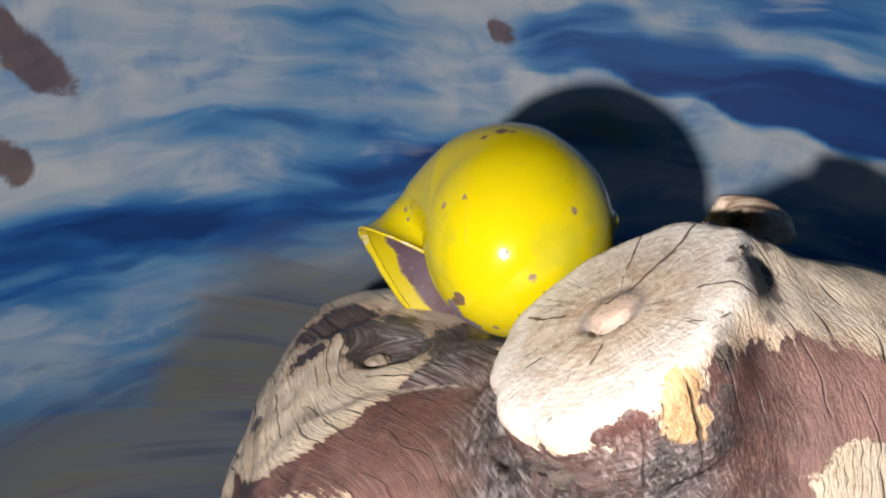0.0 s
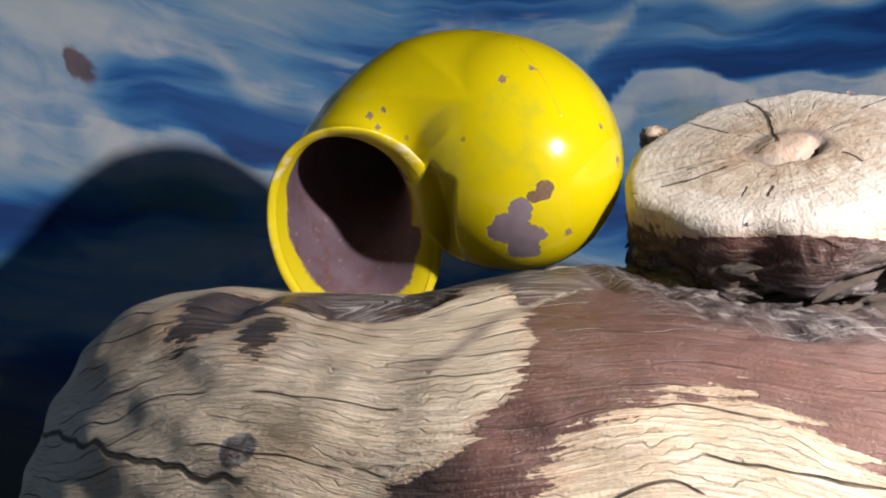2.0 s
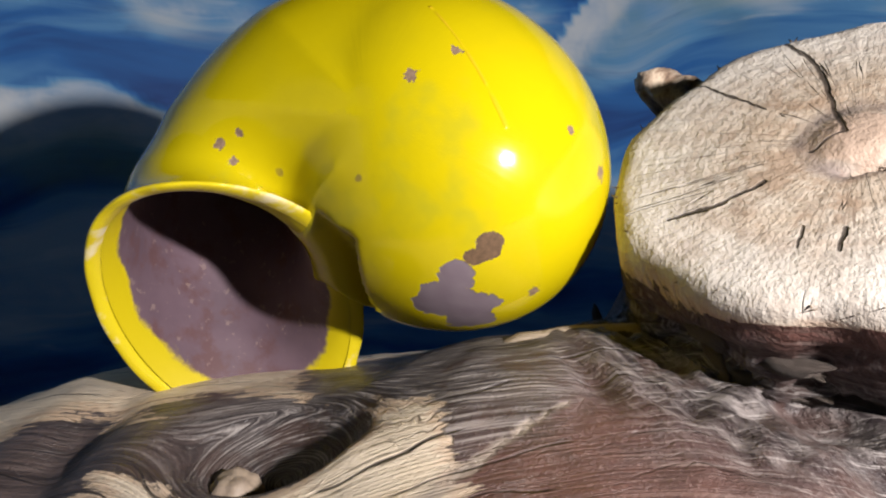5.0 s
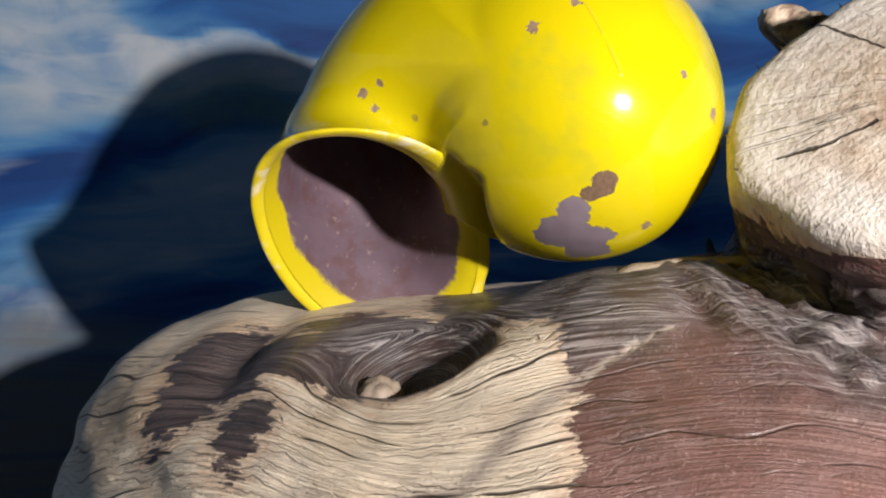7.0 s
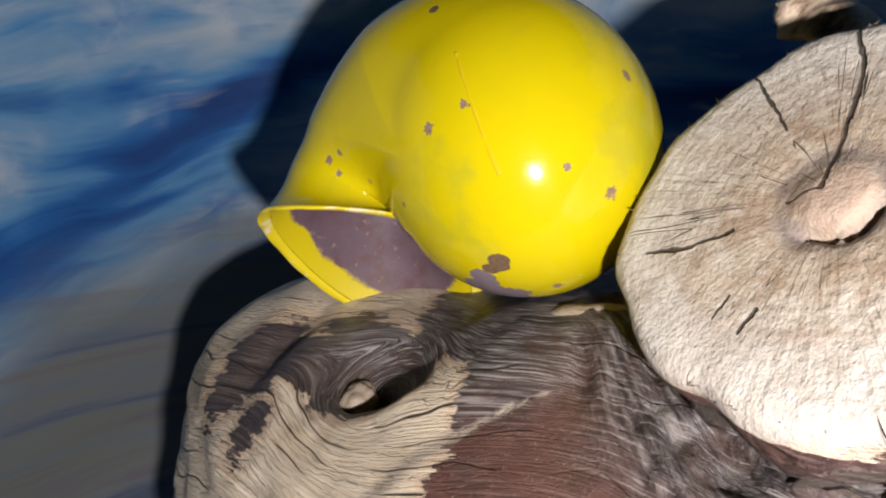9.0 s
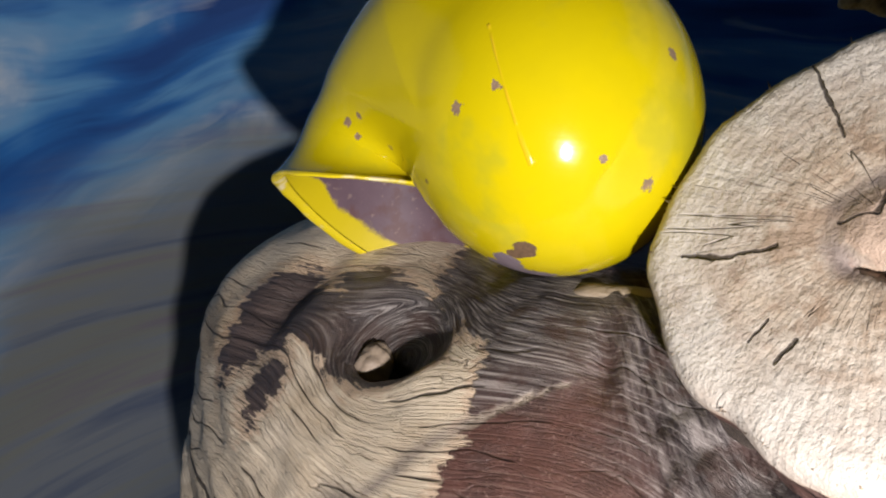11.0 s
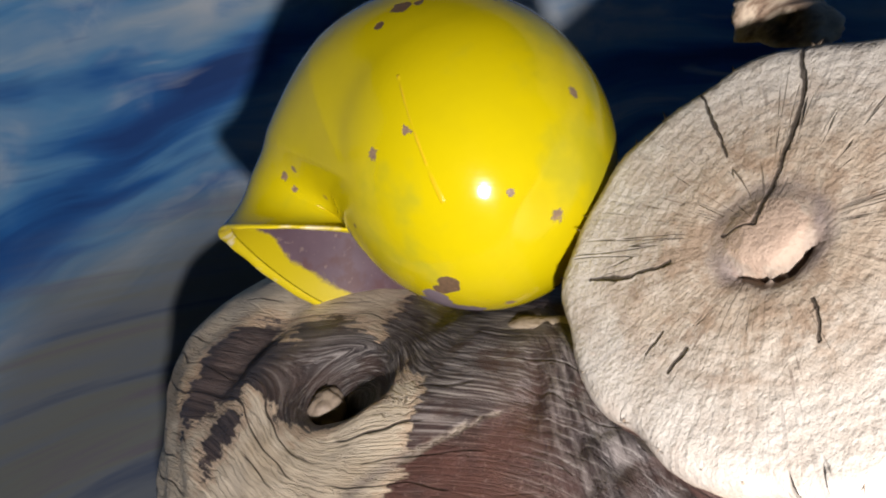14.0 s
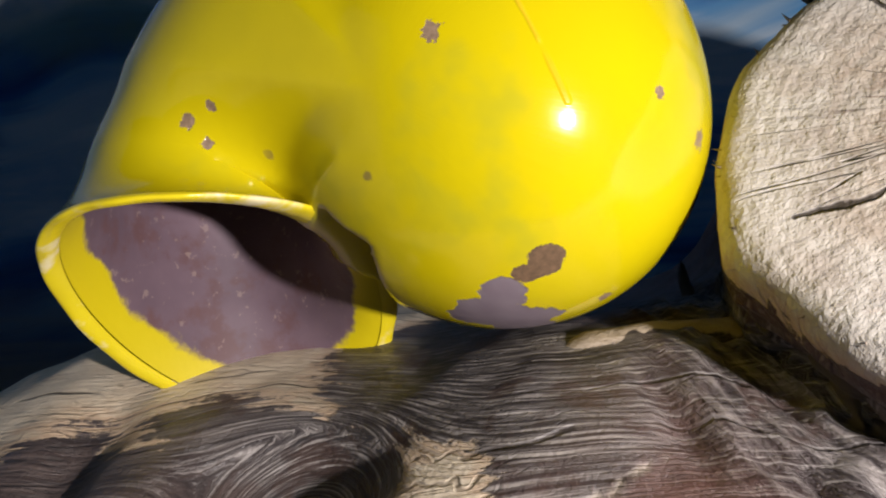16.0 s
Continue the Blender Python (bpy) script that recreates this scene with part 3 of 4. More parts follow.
# ---- the sheet with the painted sea: wall and floor in one sweep ----
def sea_sheet():
    cx, cy, radius, fillet = 0.015, 0.13, 0.135, 0.03
    turn = np.linspace(-76, 118, 240)                      # degrees from straight ahead, to the right positive
    prof = [(0.0, 0.0)]
    prof += [(r, 0.0) for r in np.linspace(0.02, radius - fillet, 14)]
    prof += [(radius - fillet + fillet * math.sin(a), fillet - fillet * math.cos(a)) for a in np.linspace(0.1, math.pi / 2, 12)]
    prof += [(radius, z) for z in np.linspace(fillet + 0.004, 0.222, 80)]

    def hump(v, mid, wide, power=2):
        return math.exp(-abs((v - mid) / wide) ** power)

    def level(a, *knots):
        return float(np.interp(a, [k[0] for k in knots], [k[1] for k in knots]))

    verts, sheet, foam, swell, rock, sand = [], [], [], [], [], []
    for a in turn:
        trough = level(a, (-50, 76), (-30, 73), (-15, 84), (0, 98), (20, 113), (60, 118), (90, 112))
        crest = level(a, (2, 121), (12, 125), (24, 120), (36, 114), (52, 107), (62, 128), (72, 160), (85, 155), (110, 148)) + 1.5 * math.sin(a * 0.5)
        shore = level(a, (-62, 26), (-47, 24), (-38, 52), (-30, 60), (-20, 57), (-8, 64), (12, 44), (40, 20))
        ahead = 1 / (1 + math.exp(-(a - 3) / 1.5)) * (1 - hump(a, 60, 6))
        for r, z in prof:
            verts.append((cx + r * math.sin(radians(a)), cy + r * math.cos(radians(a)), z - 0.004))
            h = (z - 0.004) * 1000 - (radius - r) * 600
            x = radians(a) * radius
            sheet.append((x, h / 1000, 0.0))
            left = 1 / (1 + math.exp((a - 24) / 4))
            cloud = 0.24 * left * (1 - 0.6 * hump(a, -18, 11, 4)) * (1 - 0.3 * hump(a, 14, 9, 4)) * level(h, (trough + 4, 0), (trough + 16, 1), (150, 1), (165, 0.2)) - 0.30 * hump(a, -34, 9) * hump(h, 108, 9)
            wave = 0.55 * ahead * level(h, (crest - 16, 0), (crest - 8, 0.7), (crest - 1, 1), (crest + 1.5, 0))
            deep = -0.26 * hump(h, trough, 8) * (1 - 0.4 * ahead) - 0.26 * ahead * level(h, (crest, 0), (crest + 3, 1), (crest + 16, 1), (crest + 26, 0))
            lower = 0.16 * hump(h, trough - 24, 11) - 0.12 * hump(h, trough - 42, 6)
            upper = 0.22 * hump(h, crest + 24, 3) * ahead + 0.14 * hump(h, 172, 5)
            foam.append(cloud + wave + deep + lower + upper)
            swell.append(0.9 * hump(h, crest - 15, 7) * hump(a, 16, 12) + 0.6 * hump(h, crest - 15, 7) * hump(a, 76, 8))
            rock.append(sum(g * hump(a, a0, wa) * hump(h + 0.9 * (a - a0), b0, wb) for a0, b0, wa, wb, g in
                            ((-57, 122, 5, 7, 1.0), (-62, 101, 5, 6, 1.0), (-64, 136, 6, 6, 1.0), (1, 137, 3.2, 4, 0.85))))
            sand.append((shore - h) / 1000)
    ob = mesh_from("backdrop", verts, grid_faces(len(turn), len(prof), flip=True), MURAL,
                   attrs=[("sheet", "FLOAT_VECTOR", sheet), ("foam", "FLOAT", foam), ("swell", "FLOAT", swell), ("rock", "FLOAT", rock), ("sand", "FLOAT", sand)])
    tagged(ob, "curved backdrop sheet painted with a blue breaking sea and sand", "backdrop", kind="structure")
    thick = ob.modifiers.new("thickness", "SOLIDIFY")
    thick.thickness, thick.offset = 0.002, -1
    return ob


sea_sheet()


def table():
    wood = plain("dark_table_paint", (0.035, 0.036, 0.040), (0.055, 0.055, 0.060), 30, 0.7, 0.2)
    bm = bmesh.new()
    bmesh.ops.create_cube(bm, size=1.0)
    for v in bm.verts:
        v.co = Vector((v.co.x * 0.62, v.co.y * 0.62, v.co.z * 0.03))
    bmesh.ops.bevel(bm, geom=bm.edges[:], offset=0.003, segments=2, affect="EDGES")
    me = bpy.data.meshes.new("ground")
    bm.to_mesh(me)
    bm.free()
    me.materials.append(wood)
    ob = new("ground", me)
    ob.location = (0.015, 0.125, -0.0215)
    tagged(ob, "plain dark slab under the painted sheet", "table", kind="structure")


table()


# ---- the driftwood ----
E1, E2 = np.array([0.47, -0.8827, 0.0]), np.array([0.8827, 0.47, 0.0])   # along the log, across it
OUT = np.array([-0.6214, -0.0401, 0.7825])                               # out of the sawn end
RIGHT = np.array([0.0645, -0.9979, 0.0])
RIGHT -= OUT * (RIGHT @ OUT)
RIGHT /= np.linalg.norm(RIGHT)
UPF = np.cross(OUT, RIGHT)
HEART = np.array([0.0235, 0.1005, 0.1035])


def smooth_keep(a, b, k):
    return -smooth_min(-a, -b, k)


def wood_field(P):
    """Signed distance, about, to the driftwood's surface."""
    s, d, z = P @ E1, P @ E2, P[..., 2]
    end = np.maximum(0, -0.142 - s) / 0.040
    far = np.maximum(0, s - 0.0) / 0.05
    low = np.where(z > 0.055, 0.028, 0.056)
    q = np.sqrt(((d - 0.0765) / 0.050) ** 2 + ((z - 0.055) / low) ** 2 + end ** 3 + far ** 2)
    log = (q - 1) * 0.034
    wall = -0.0365 + 0.14 * (P[..., 1] - 0.14) - P[..., 0] - 0.3 * np.clip(0.070 - z, 0, 0.03)
    rear = P[..., 1] - 0.187
    log = -smooth_min(-smooth_keep(log, wall, 0.016), -rear, 0.016)
    # swelling on the top beside the hole
    log -= 0.0045 * np.exp(-(((s + 0.106) / 0.013) ** 2 + ((d - 0.070) / 0.014) ** 2)) * (z > 0.05)
    log += 0.0022 * np.exp(-(((s + 0.1450) / 0.0030) ** 2 + ((d - 0.060) / 0.008) ** 2)) * (z > 0.05)
    log += 0.0016 / (1 + np.exp((s + 0.1185) / 0.0025)) * (z > 0.05)
    # ripples across the front
    log += 0.00022 * np.sin(z * 900 + s * 160 + 2 * np.sin(s * 90)) * np.clip((-0.10 - s) / 0.01, 0, 1) * np.clip((0.085 - z) / 0.01, 0, 1)
    # branch stub with the sawn end
    rel = P - HEART
    out = rel @ OUT
    u, v = rel @ RIGHT, rel @ UPF
    ang = np.arctan2(v, u)
    rad = np.sqrt(u * u + v * v)
    r = 0.0205 + 0.0010 * np.cos(2 * ang + 0.6) + 0.0006 * np.cos(3 * ang + 1.0) + 0.0003 * np.sin(9 * ang) + 0.00025 * np.sin(14 * ang + 2.0) * np.sin(3 * ang)
    under = np.clip((-out - 0.004) / 0.01, 0, 1)
    side = rad - r + 0.003 * under * np.clip(-v / 0.02, 0, 1)
    core = np.sqrt(u * u + (v - 0.0009) ** 2) * (1 + 0.05 * np.cos(5 * ang) + 0.03 * np.sin(8 * ang))
    cap = out - 0.0006 * np.exp(-(core / 0.0031) ** 6) + 0.00022 * np.exp(-((core - 0.0049) / 0.0014) ** 2)
    # crescent gap under the heart
    cap = cap + 0.0030 * np.exp(-((core - 0.0038) / 0.0005) ** 2) * np.clip(np.cos(ang + 0.75), 0, 1)
    stub = -smooth_min(-side, -cap, 0.0025)
    lobe = (np.sqrt(((P[..., 0] - 0.058) / 0.036) ** 2 + ((P[..., 1] - 0.106) / 0.028) ** 2 + ((z - 0.078) / 0.0315) ** 2) - 1) * 0.03
    out_f = smooth_min(smooth_min(log, lobe, 0.010), stub, 0.004 + 0.011 * np.clip((P[..., 0] - 0.033) / 0.012, 0, 1))
    # knot hole
    hole = (np.sqrt(((s + 0.1265) / 0.0036) ** 2 + ((d - 0.0582) / 0.0026) ** 2 + ((z - 0.078) / 0.010) ** 2) - 1) * 0.003
    bowl = (np.sqrt(((s + 0.1275) / 0.0088) ** 2 + ((d - 0.0595) / 0.0070) ** 2 + ((z - 0.0818) / 0.0058) ** 2) - 1) * 0.006
    out_f = -smooth_min(-out_f, smooth_min(bowl, hole, 0.002), 0.002)
    return out_f


def driftwood_log():
    step = 0.0008
    lo, hi = np.array([-0.062, 0.005, -0.003]), np.array([0.135, 0.205, 0.122])
    n = ((hi - lo) / step).astype(int)
    X, Y, Z = np.meshgrid(*[lo[i] + np.arange(n[i]) * step for i in range(3)], indexing="ij")
    F = np.empty(X.shape)
    for i in range(n[0]):
        F[i] = wood_field(np.stack([X[i], Y[i], Z[i]], -1))
    F[0], F[-1], F[:, 0], F[:, -1], F[:, :, 0], F[:, :, -1] = [0.01] * 6
    V, faces = surface_net(F, lo, step)
    # small unevenness along the normal
    eps = 0.0006
    N = np.stack([wood_field(V + eps * e) - wood_field(V - eps * e) for e in np.eye(3)], 1)
    N /= np.linalg.norm(N, axis=1)[:, None] + 1e-9
    rel = V - HEART
    out = rel @ OUT
    rad = np.linalg.norm(rel - out[:, None] * OUT, axis=1)
    sawn = np.clip((out + 0.0030) / 0.0016, 0, 1) * (rad < 0.024)
    collar = np.clip(1.5 - np.abs(out + 0.0125) / 0.0065, 0, 1) * np.clip((0.033 - rad) / 0.006, 0, 1) * np.clip((0.036 - V[:, 0]) / 0.008, 0, 1)
    bumpy = fbm(V, 90, 3) * 0.0006 * (1 - 0.7 * sawn) + (0.45 - np.abs(fbm(np.stack([rel @ RIGHT * 70, rel @ UPF * 70, out * 300], 1), 1.0, 4))) * 0.0040 * collar
    V = V + N * bumpy[:, None]
    s, d, z = V @ E1, V @ E2, V[:, 2]

    # where the bark is left: positive on bark
    def blob(cs, cd, cz, rs, rd, rz):
        return (1 - np.sqrt(((s - cs) / rs) ** 2 + ((d - cd) / rd) ** 2 + ((z - cz) / rz) ** 2)) * min(rs, rd, rz)
    bark = s + 0.1084 + 67 * np.minimum(np.abs(z - 0.076), 0.02) ** 2
    for c in ((-0.111, 0.075, 0.085, 0.018, 0.0135, 0.02), (-0.1455, 0.0575, 0.080, 0.0065, 0.0075, 0.012), (-0.1475, 0.0515, 0.078, 0.0035, 0.004, 0.008),
              (-0.1385, 0.0475, 0.077, 0.0024, 0.004, 0.006), (-0.1275, 0.0600, 0.078, 0.0094, 0.0076, 0.012), (-0.1370, 0.0590, 0.080, 0.0070, 0.0045, 0.010), (-0.1335, 0.0650, 0.081, 0.0080, 0.0040, 0.010)):
        bark = np.maximum(bark, blob(*c))
    # a pale seam runs from the hole along the edge of the bark
    line = 0.0638 - 0.0146 * np.clip((-0.0942 - s) / 0.0181, 0, 1.3) ** 1.6
    wide = 0.0004 + 0.0010 * np.clip((-0.099 - s) / 0.013, 0, 1)
    pale = np.clip(1.0 - 0.5 * np.abs(d - line) / wide, 0, 1) * np.clip((s + 0.124) / 0.004, 0, 1) * np.clip((-0.096 - s) / 0.006, 0, 1) * (z > 0.07)
    bark = np.minimum(bark, -blob(-0.0915, 0.040, 0.0620, 0.0155, 0.05, 0.0112))
    # the pale stub: bare on its end and its crown, bark along its side
    crown = np.clip(np.maximum(0.0035 + out, (V[:, 2] - 0.0985) * 0.8), -0.006, 0.006)
    near = ((out > -0.018) & (rad < 0.03) & (z > 0.090)) | (z > 0.096)
    bark = np.where(near, np.minimum(bark, -crown), bark)
    bark = np.maximum(bark, blob(-0.0545, 0.0760, 0.0965, 0.010, 0.018, 0.0105))
    bark = np.clip(bark, -0.006, 0.006)
    pink_and_sheen = np.clip((V[:, 0] - 0.040) / 0.01, 0, 1) * np.clip((z - 0.080) / 0.008, 0, 1)
    # front bark tinted pink: its sheen in grazing light, put into the colour
    pink_and_sheen = np.maximum(pink_and_sheen, np.clip((s + 0.106) / 0.02, 0, 1) * np.clip((0.084 - z) / 0.006, 0, 1) * 0.35)
    weather = np.maximum(0.9 * collar, np.clip(np.exp(-(((s + 0.117) / 0.018) ** 2 + ((d - 0.068) / 0.0135) ** 2)) * 1.5 * (d > line), 0, 1))
    # the grain runs along the log and bends round the hole
    phi = np.arctan2(z - 0.041, -(d - 0.077)) * 0.045
    beside = phi - 0.0515
    knot_r = 0.0085
    round_hole = 1 - knot_r ** 2 / ((s + 0.1265) ** 2 + beside ** 2 + 0.25 * knot_r ** 2)
    ring = np.sqrt((s + 0.1265) ** 2 + beside ** 2)
    bend = beside * (np.maximum(round_hole, 0.02) - 1) + 1.3 * np.maximum(0, 0.0075 - ring)
    scrap = np.clip((-0.112 - s) / 0.004, 0, 1) * (z > 0.06)
    grain = np.stack([s, phi + bend + 0.0015 * np.sin(s * 150), np.hypot(z - 0.041, d - 0.077)], 1)
    face = np.stack([rel @ RIGHT, rel @ UPF, out], 1)
    attrs = [("bark", "FLOAT", bark), ("sawn", "FLOAT", sawn), ("tint", "FLOAT", pink_and_sheen), ("weather", "FLOAT", weather), ("seam", "FLOAT", pale), ("scrap", "FLOAT", scrap),
             ("collar", "FLOAT", collar), ("grain", "FLOAT_VECTOR", grain), ("face", "FLOAT_VECTOR", face)]
    # one normal for each vertex of the whole, so that the parts meet without a seam
    a, b, c, e = [V[faces[:, i]] for i in range(4)]
    fn = np.cross(c - a, e - b)
    normal = np.zeros_like(V)
    for i in range(4):
        np.add.at(normal, faces[:, i], fn)
    normal /= np.linalg.norm(normal, axis=1)[:, None] + 1e-12
    base = new("driftwood")
    middle = V[faces].mean(1)
    m_rel = middle - HEART
    m_out = m_rel @ OUT
    m_rad = np.linalg.norm(m_rel - m_out[:, None] * OUT, axis=1)
    end_f = (sawn[faces].mean(1) > 0.5)
    stub_f = ~end_f & (m_out > -0.017) & (m_rad < 0.026) & (middle[:, 2] > 0.088)
    for name, pick, text in (("log", ~end_f & ~stub_f, ""), ("branch_stub", stub_f, "pale stub with flaking bark"), ("sawn_end", end_f, "pale cracked sawn face with a round heart")):
        part_faces = faces[pick]
        used, back = np.unique(part_faces, return_inverse=True)
        ob = mesh_from(name, V[used], [tuple(map(int, f)) for f in back.reshape(-1, 4)], WOOD, base,
                       attrs=[(k, kind, np.asarray(val)[used]) for k, kind, val in attrs])
        ob.data.normals_split_custom_set_from_vertices([tuple(map(float, v)) for v in normal[used]])
        if text:
            ob["label"] = text
    return base


log_ob = driftwood_log()
tagged(log_ob, "weathered cream driftwood with reddish bark and a sawn branch stub", "driftwood")


# ---- the painted shell ----
def shell():
    base = new("snail_shell")
    step = 0.00045
    lo, hi = np.array([-0.020, 0.108, 0.074]), np.array([0.042, 0.168, 0.130])
    n = ((hi - lo) / step).astype(int)
    G = np.stack(np.meshgrid(*[lo[i] + np.arange(n[i]) * step for i in range(3)], indexing="ij"), -1)
    V, faces = surface_net(shell_field(G), lo, step)
    L = (V - WHORL_FOOT) @ WHORL_TURN
    ang = np.arctan2(L[:, 1], L[:, 0])
    turn = np.stack([np.abs(ang), np.zeros(len(V)), np.zeros(len(V))], 1)
    mesh_from("globe", V, [tuple(map(int, f)) for f in faces], ENAMEL, base, attrs=[("turn", "FLOAT_VECTOR", turn)])
    nv = 128
    verts, turn = [], []
    rows = np.linspace(-0.40, 0, 40)
    for th in rows:
        for j in range(nv):
            ph = 2 * math.pi * j / nv
            verts.append(whorl_point(th, ph))
            turn.append((abs(th), ph, 0))
    mesh_from("mouth", verts, grid_faces(len(rows), nv, True), ENAMEL, base, attrs=[("turn", "FLOAT_VECTOR", turn)])
    verts, turn = [], []
    inner = np.linspace(-2.3, -0.005, 90)
    for th in inner:
        for j in range(nv):
            turn.append((abs(th), 2 * math.pi * j / nv, 0))
            verts.append(whorl_point(th, 2 * math.pi * j / nv, 0.090 + 0.050 * min(1.0, -th / 0.28)))
    mesh_from("lining", verts, grid_faces(len(inner), nv, True, True), LINING, base, attrs=[("turn", "FLOAT_VECTOR", turn)])["label"] = "smooth mauve lining"
    # rounded rim round the mouth
    verts, rows = [], 10
    for i in range(rows):
        a = math.pi * i / (rows - 1)
        for j in range(nv):
            ph = 2 * math.pi * j / nv
            mid = whorl_point(0.0, ph, 0.045)
            edge_v, back = whorl_point(0.0, ph) - mid, whorl_point(-0.05, ph, 0.045) - mid
            fwd = -back.normalized() * edge_v.length
            rag = 1 + 0.12 * math.sin(7 * ph) + 0.1 * math.sin(17 * ph + 1)
            verts.append(mid + edge_v * 1.15 * math.cos(a) + fwd * 1.25 * rag * math.sin(a))
    mesh_from("lip", verts, grid_faces(rows, nv, True, True), RIM, base)["label"] = "pale worn yellow rim"
    return tagged(base, "glossy yellow painted snail shell with chipped paint", "shell")


shell()


# ---- small loose things ----
def flake(name, centre, size, turn, mat, label, seed):
    """A curled chip of bark, thick in the middle and ragged along its edge."""
    bm = bmesh.new()
    bmesh.ops.create_icosphere(bm, subdivisions=4, radius=1.0)
    for v in bm.verts:
        x, y, z = v.co
        rag = 1 + 0.22 * noise.noise(Vector((x * 2 + seed, y * 2, z))) + 0.08 * noise.noise(Vector((x * 7, y * 7 + seed, z * 7)))
        z = z * (0.55 if z < 0 else 1.0) + 0.10 * math.sin(y * 9 + x * 2)
        v.co = Vector((x * size[0] * rag, y * size[1] * rag, (z - 0.45 * x * x) * size[2]))
    me = bpy.data.meshes.new(name)
    bm.to_mesh(me)
    bm.free()
    me.polygons.foreach_set("use_smooth", [True] * len(me.polygons))
    me.materials.append(mat)
    ob = new(name, me)
    ob.matrix_world = pose(*centre, *turn)
    return tagged(ob, label, "bark")


def bark_skin():
    m = Nodes("bark_skin", 0.6)
    p = m.place()
    n = m.noise(m.vec("MULTIPLY", p, (120, 700, 400)), 1.0, 4, 0.6)
    m.set("Base Color", m.ramp(n, (0.3, (0.09, 0.06, 0.045)), (0.42, (0.34, 0.24, 0.17)), (0.56, (0.66, 0.54, 0.41)), (0.75, (0.42, 0.33, 0.25))))
    m.set("Normal", m.bump(n, 0.7, 0.0005))
    return m.mat


BARK = bark_skin()
flake("bark_flake", (0.0520, 0.1270, 0.1112), (0.0080, 0.0052, 0.0032), (20, 12, 10), BARK, "curled brown bark flake stuck behind the sawn stub", 3)


def twig():
    """A short bent stick with bark below and a worn top."""
    m = Nodes("twig_bark", 0.75)
    p = m.place()
    n = m.noise(m.vec("MULTIPLY", p, (700, 700, 2400)), 1.0, 5, 0.65)
    worn = m.span(m.math("ADD", m.attr("top", "Fac"), m.math("SUBTRACT", m.noise(p, 330, 4, 0.65), 0.5)), 0.62, 0.74)
    bark = m.mix(m.span(n, 0.35, 0.7), (0.022, 0.018, 0.018), (0.17, 0.14, 0.125))
    m.set("Base Color", m.mix(worn, bark, m.mix(n, (0.20, 0.155, 0.12), (0.46, 0.38, 0.29))))
    m.set("Normal", m.bump(n, 0.8, 0.0005))
    a, b = Vector((0.0118, 0.1298, 0.0850)), Vector((0.0345, 0.1045, 0.0847))
    way = (b - a).normalized()
    side = way.cross(Vector((0, 0, 1))).normalized()
    up = side.cross(way)
    verts, top, rows, n_round = [], [], 40, 24
    for i in range(rows):
        f = i / (rows - 1)
        mid = a.lerp(b, f) + up * 0.0005 * math.sin(f * 5) + side * 0.0006 * math.sin(f * 4 + 1)
        end = min(1.0, math.sqrt(max(0.0, f * 12))) if f < 0.084 else 1.0
        for j in range(n_round):
            t = 2 * math.pi * j / n_round
            r = (0.0017 + 0.0009 * f) * end * (1 + 0.18 * noise.noise(Vector((math.cos(t) * 1.5, math.sin(t) * 1.5, f * 9))))
            verts.append(mid + side * r * math.cos(t) + up * r * math.sin(t))
            top.append(math.sin(t))
    ob = mesh_from("twig", verts, grid_faces(rows, n_round, True, True) + [tuple(range(n_round)), tuple(range(rows * n_round - n_round, rows * n_round))[::-1]], m.mat, attrs=[("top", "FLOAT", top)])
    tagged(ob, "short weathered twig lying under the yellow shell", "twig")


twig()


def knot():
    bm = bmesh.new()
    bmesh.ops.create_icosphere(bm, subdivisions=4, radius=1.0)
    for v in bm.verts:
        v.co *= 1 + 0.18 * noise.noise(v.co * 2.2) + 0.06 * noise.noise(v.co * 7)
        v.co = Vector((v.co.x * 0.0030, v.co.y * 0.0023, v.co.z * 0.0024))
    me = bpy.data.meshes.new("knot")
    bm.to_mesh(me)
    bm.free()
    me.polygons.foreach_set("use_smooth", [True] * len(me.polygons))
    me.materials.append(CRUMB)
    ob = new("knot", me)
    mid = E1 * -0.1296 + E2 * 0.0585
    ob.matrix_world = pose(mid[0], mid[1], 0.0752, 15, -20, 30)
    ob.parent = log_ob
    ob["label"] = "loose tan knot in the hole"


knot()


def splinters():
    """Short fibres that stand off the edge of the sawn end."""
    rng = random.Random(5)
    verts, faces = [], []
    for _ in range(90):
        a = rng.uniform(0, 2 * math.pi)
        r = 0.0205 + 0.0010 * math.cos(2 * a + 0.6) + 0.0006 * math.cos(3 * a + 1.0)
        root = Vector(HEART + (r - 0.0010) * (math.cos(a) * RIGHT + math.sin(a) * UPF) - OUT * rng.uniform(0.0004, 0.0016))
        way = Vector(math.cos(a + rng.uniform(-1, 1)) * RIGHT + math.sin(a + rng.uniform(-1, 1)) * UPF + OUT * rng.uniform(0.0, 0.9)).normalized()
        side = way.orthogonal().normalized()
        other = way.cross(side)
        w, length = rng.uniform(0.00008, 0.0002), rng.uniform(0.0003, 0.0012)
        n = len(verts)
        verts += [root + side * w, root + other * w - side * w * 0.5, root - other * w - side * w * 0.5, root + way * length]
        faces += [(n, n + 1, n + 3), (n + 1, n + 2, n + 3), (n + 2, n, n + 3)]
    ob = mesh_from("splinter_fringe", verts, faces, CRUMB, log_ob)
    tagged(ob, "frayed wood fibres", kind="stuff")


splinters()


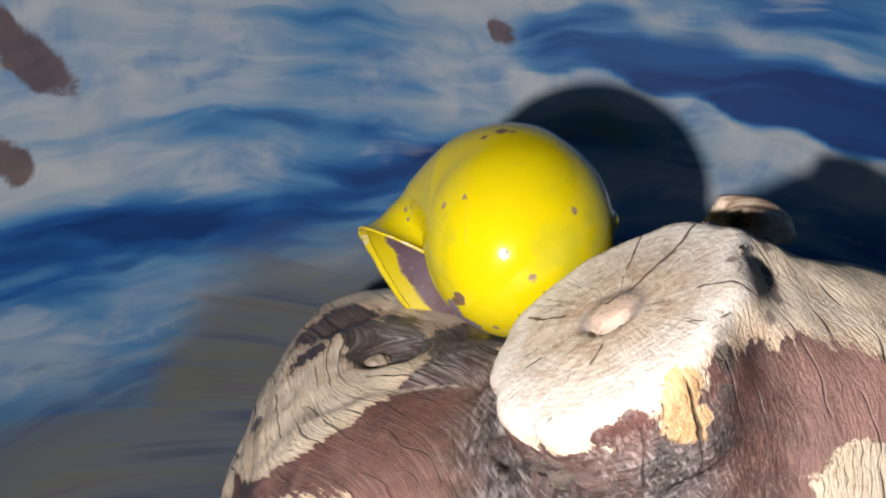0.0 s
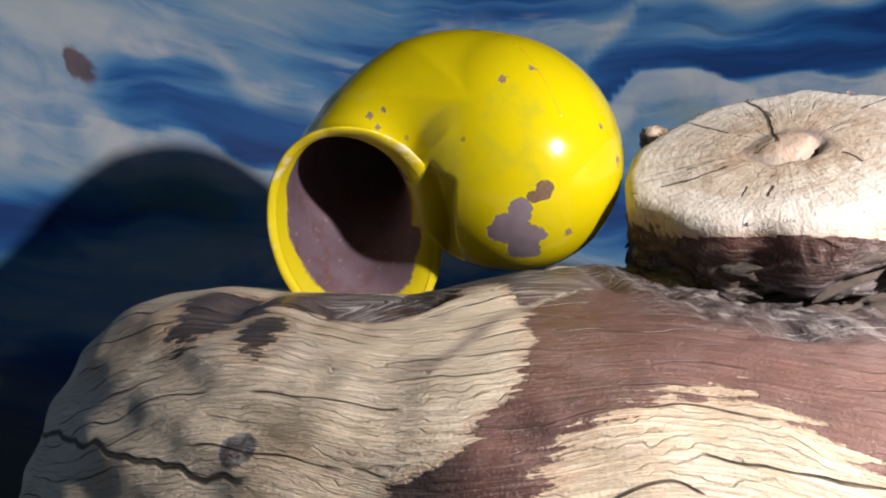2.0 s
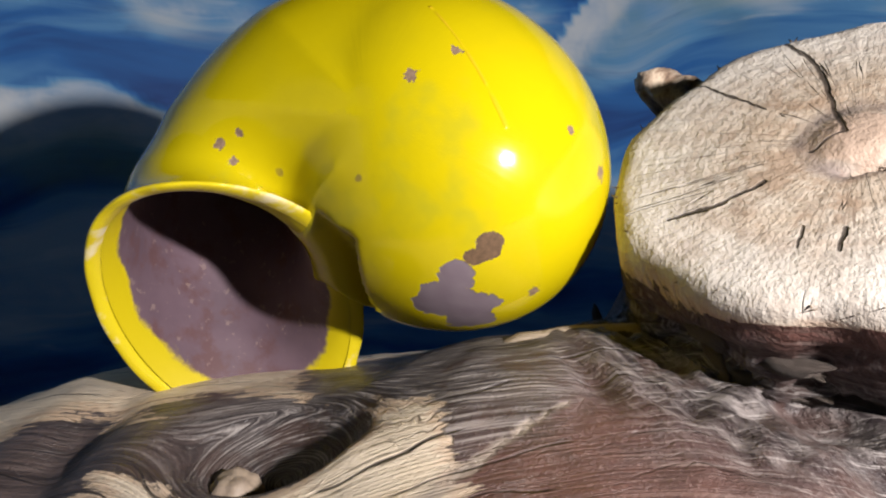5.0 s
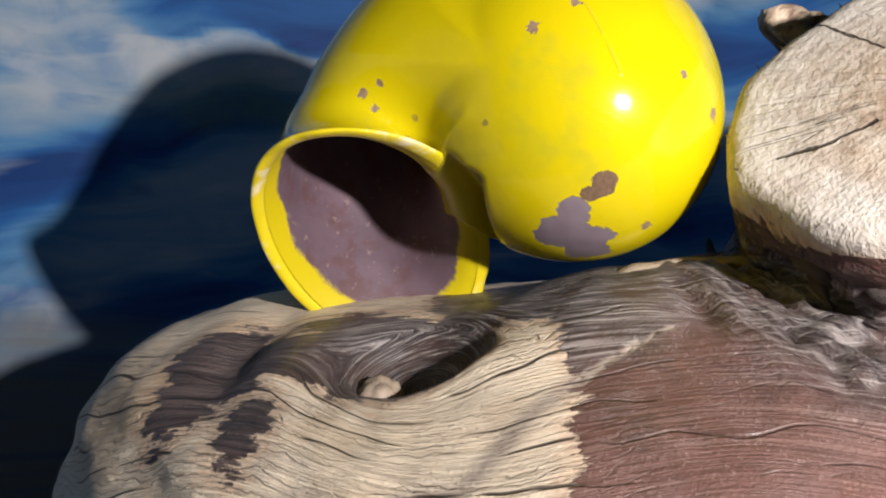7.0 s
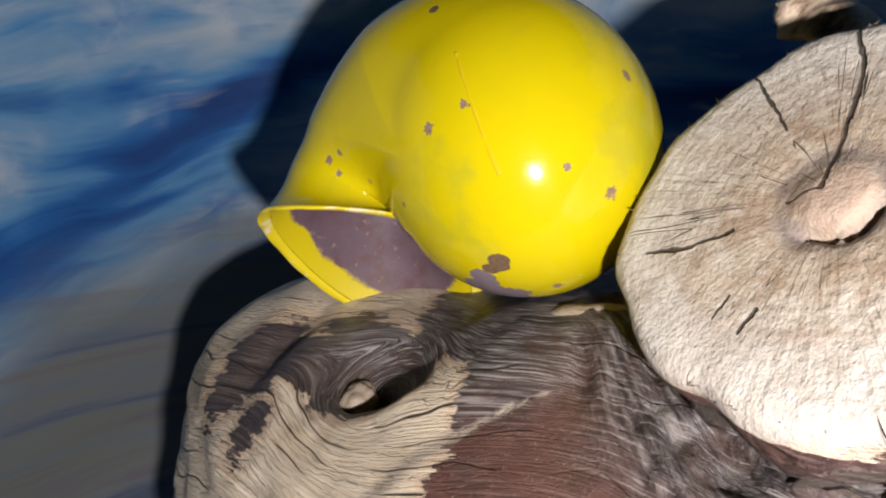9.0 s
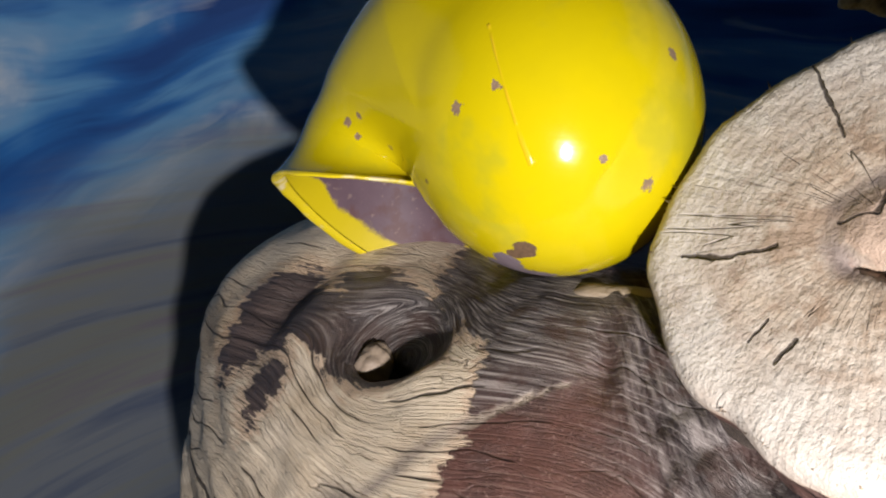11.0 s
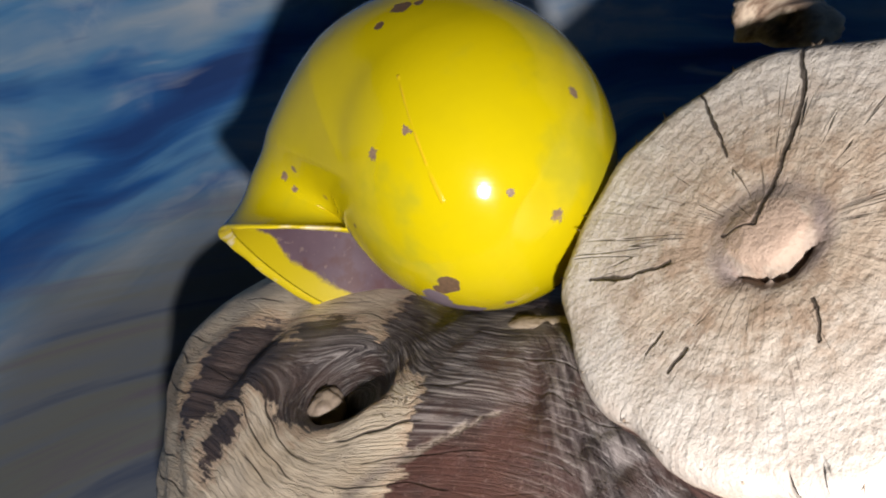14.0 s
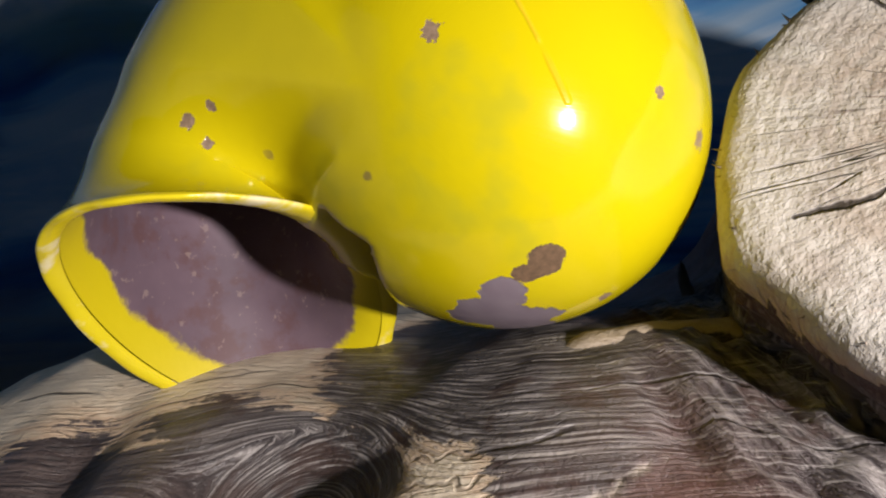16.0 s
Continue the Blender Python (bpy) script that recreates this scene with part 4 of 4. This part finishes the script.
# ---- scales of old bark under the sawn end ----
def bark_scales():
    m = Nodes("old_bark", 0.75)
    p = m.place()
    info = m.tree.nodes.new("ShaderNodeObjectInfo").outputs["Random"]
    n = m.noise(m.vec("MULTIPLY", p, (260, 1500, 900)), 1.0, 5, 0.65)
    dark = m.mix(info, (0.030, 0.022, 0.020), (0.075, 0.055, 0.047))
    light = m.mix(info, (0.22, 0.17, 0.14), (0.36, 0.29, 0.23))
    m.set("Base Color", m.mix(m.span(n, 0.38, 0.66), dark, light))
    m.set("Normal", m.bump(n, 0.9, 0.0006))
    shapes = []
    for seed in range(4):
        bm = bmesh.new()
        bmesh.ops.create_icosphere(bm, subdivisions=3, radius=1.0)
        for v in bm.verts:
            x, y, z = v.co
            rag = 1 + 0.45 * noise.noise(Vector((x * 1.6 + seed * 5, y * 1.6, z))) + 0.2 * noise.noise(Vector((x * 5, y * 5 + seed * 3, z * 5)))
            v.co = Vector((x * rag, y * rag, z * (0.7 + 0.3 * rag) + 0.25 * math.sin(x * 3 + seed) - 0.3 * y * y))
        me = bpy.data.meshes.new("bark_scale")
        bm.to_mesh(me)
        bm.free()
        me.polygons.foreach_set("use_smooth", [True] * len(me.polygons))
        me.materials.append(m.mat)
        shapes.append(me)
    rng = random.Random(11)
    right, up, out = Vector(RIGHT), Vector(UPF), Vector(OUT)
    for i in range(64):
        a = radians(rng.uniform(165, 318))
        down = rng.uniform(0.0065, 0.0190)
        radial = right * math.cos(a) + up * math.sin(a)
        at = Vector(HEART) + radial * 0.0185 - out * down
        # slide along the radius to the surface of the wood
        for _ in range(14):
            at = at - radial * float(wood_field(np.array(at)))
        if at.z < 0.078 or (at - Vector(HEART)).length > 0.034:
            continue
        along = out.cross(radial).normalized()
        side = (out + radial * rng.uniform(-0.5, 0.2)).normalized()
        top = along.cross(side).normalized()
        turn = Matrix((along, side, top)).transposed().to_4x4()
        ob = new("bark_scale", shapes[i % 4])
        size = (rng.uniform(0.0020, 0.0046), rng.uniform(0.0007, 0.0014), rng.uniform(0.0005, 0.0010))
        ob.matrix_world = Matrix.Translation(at) @ turn @ pose(0, 0, 0, rng.uniform(-18, 18), rng.uniform(-14, 14), rng.uniform(-14, 14)) @ Matrix.Diagonal((*size, 1))
        ob.parent = log_ob


bark_scales()
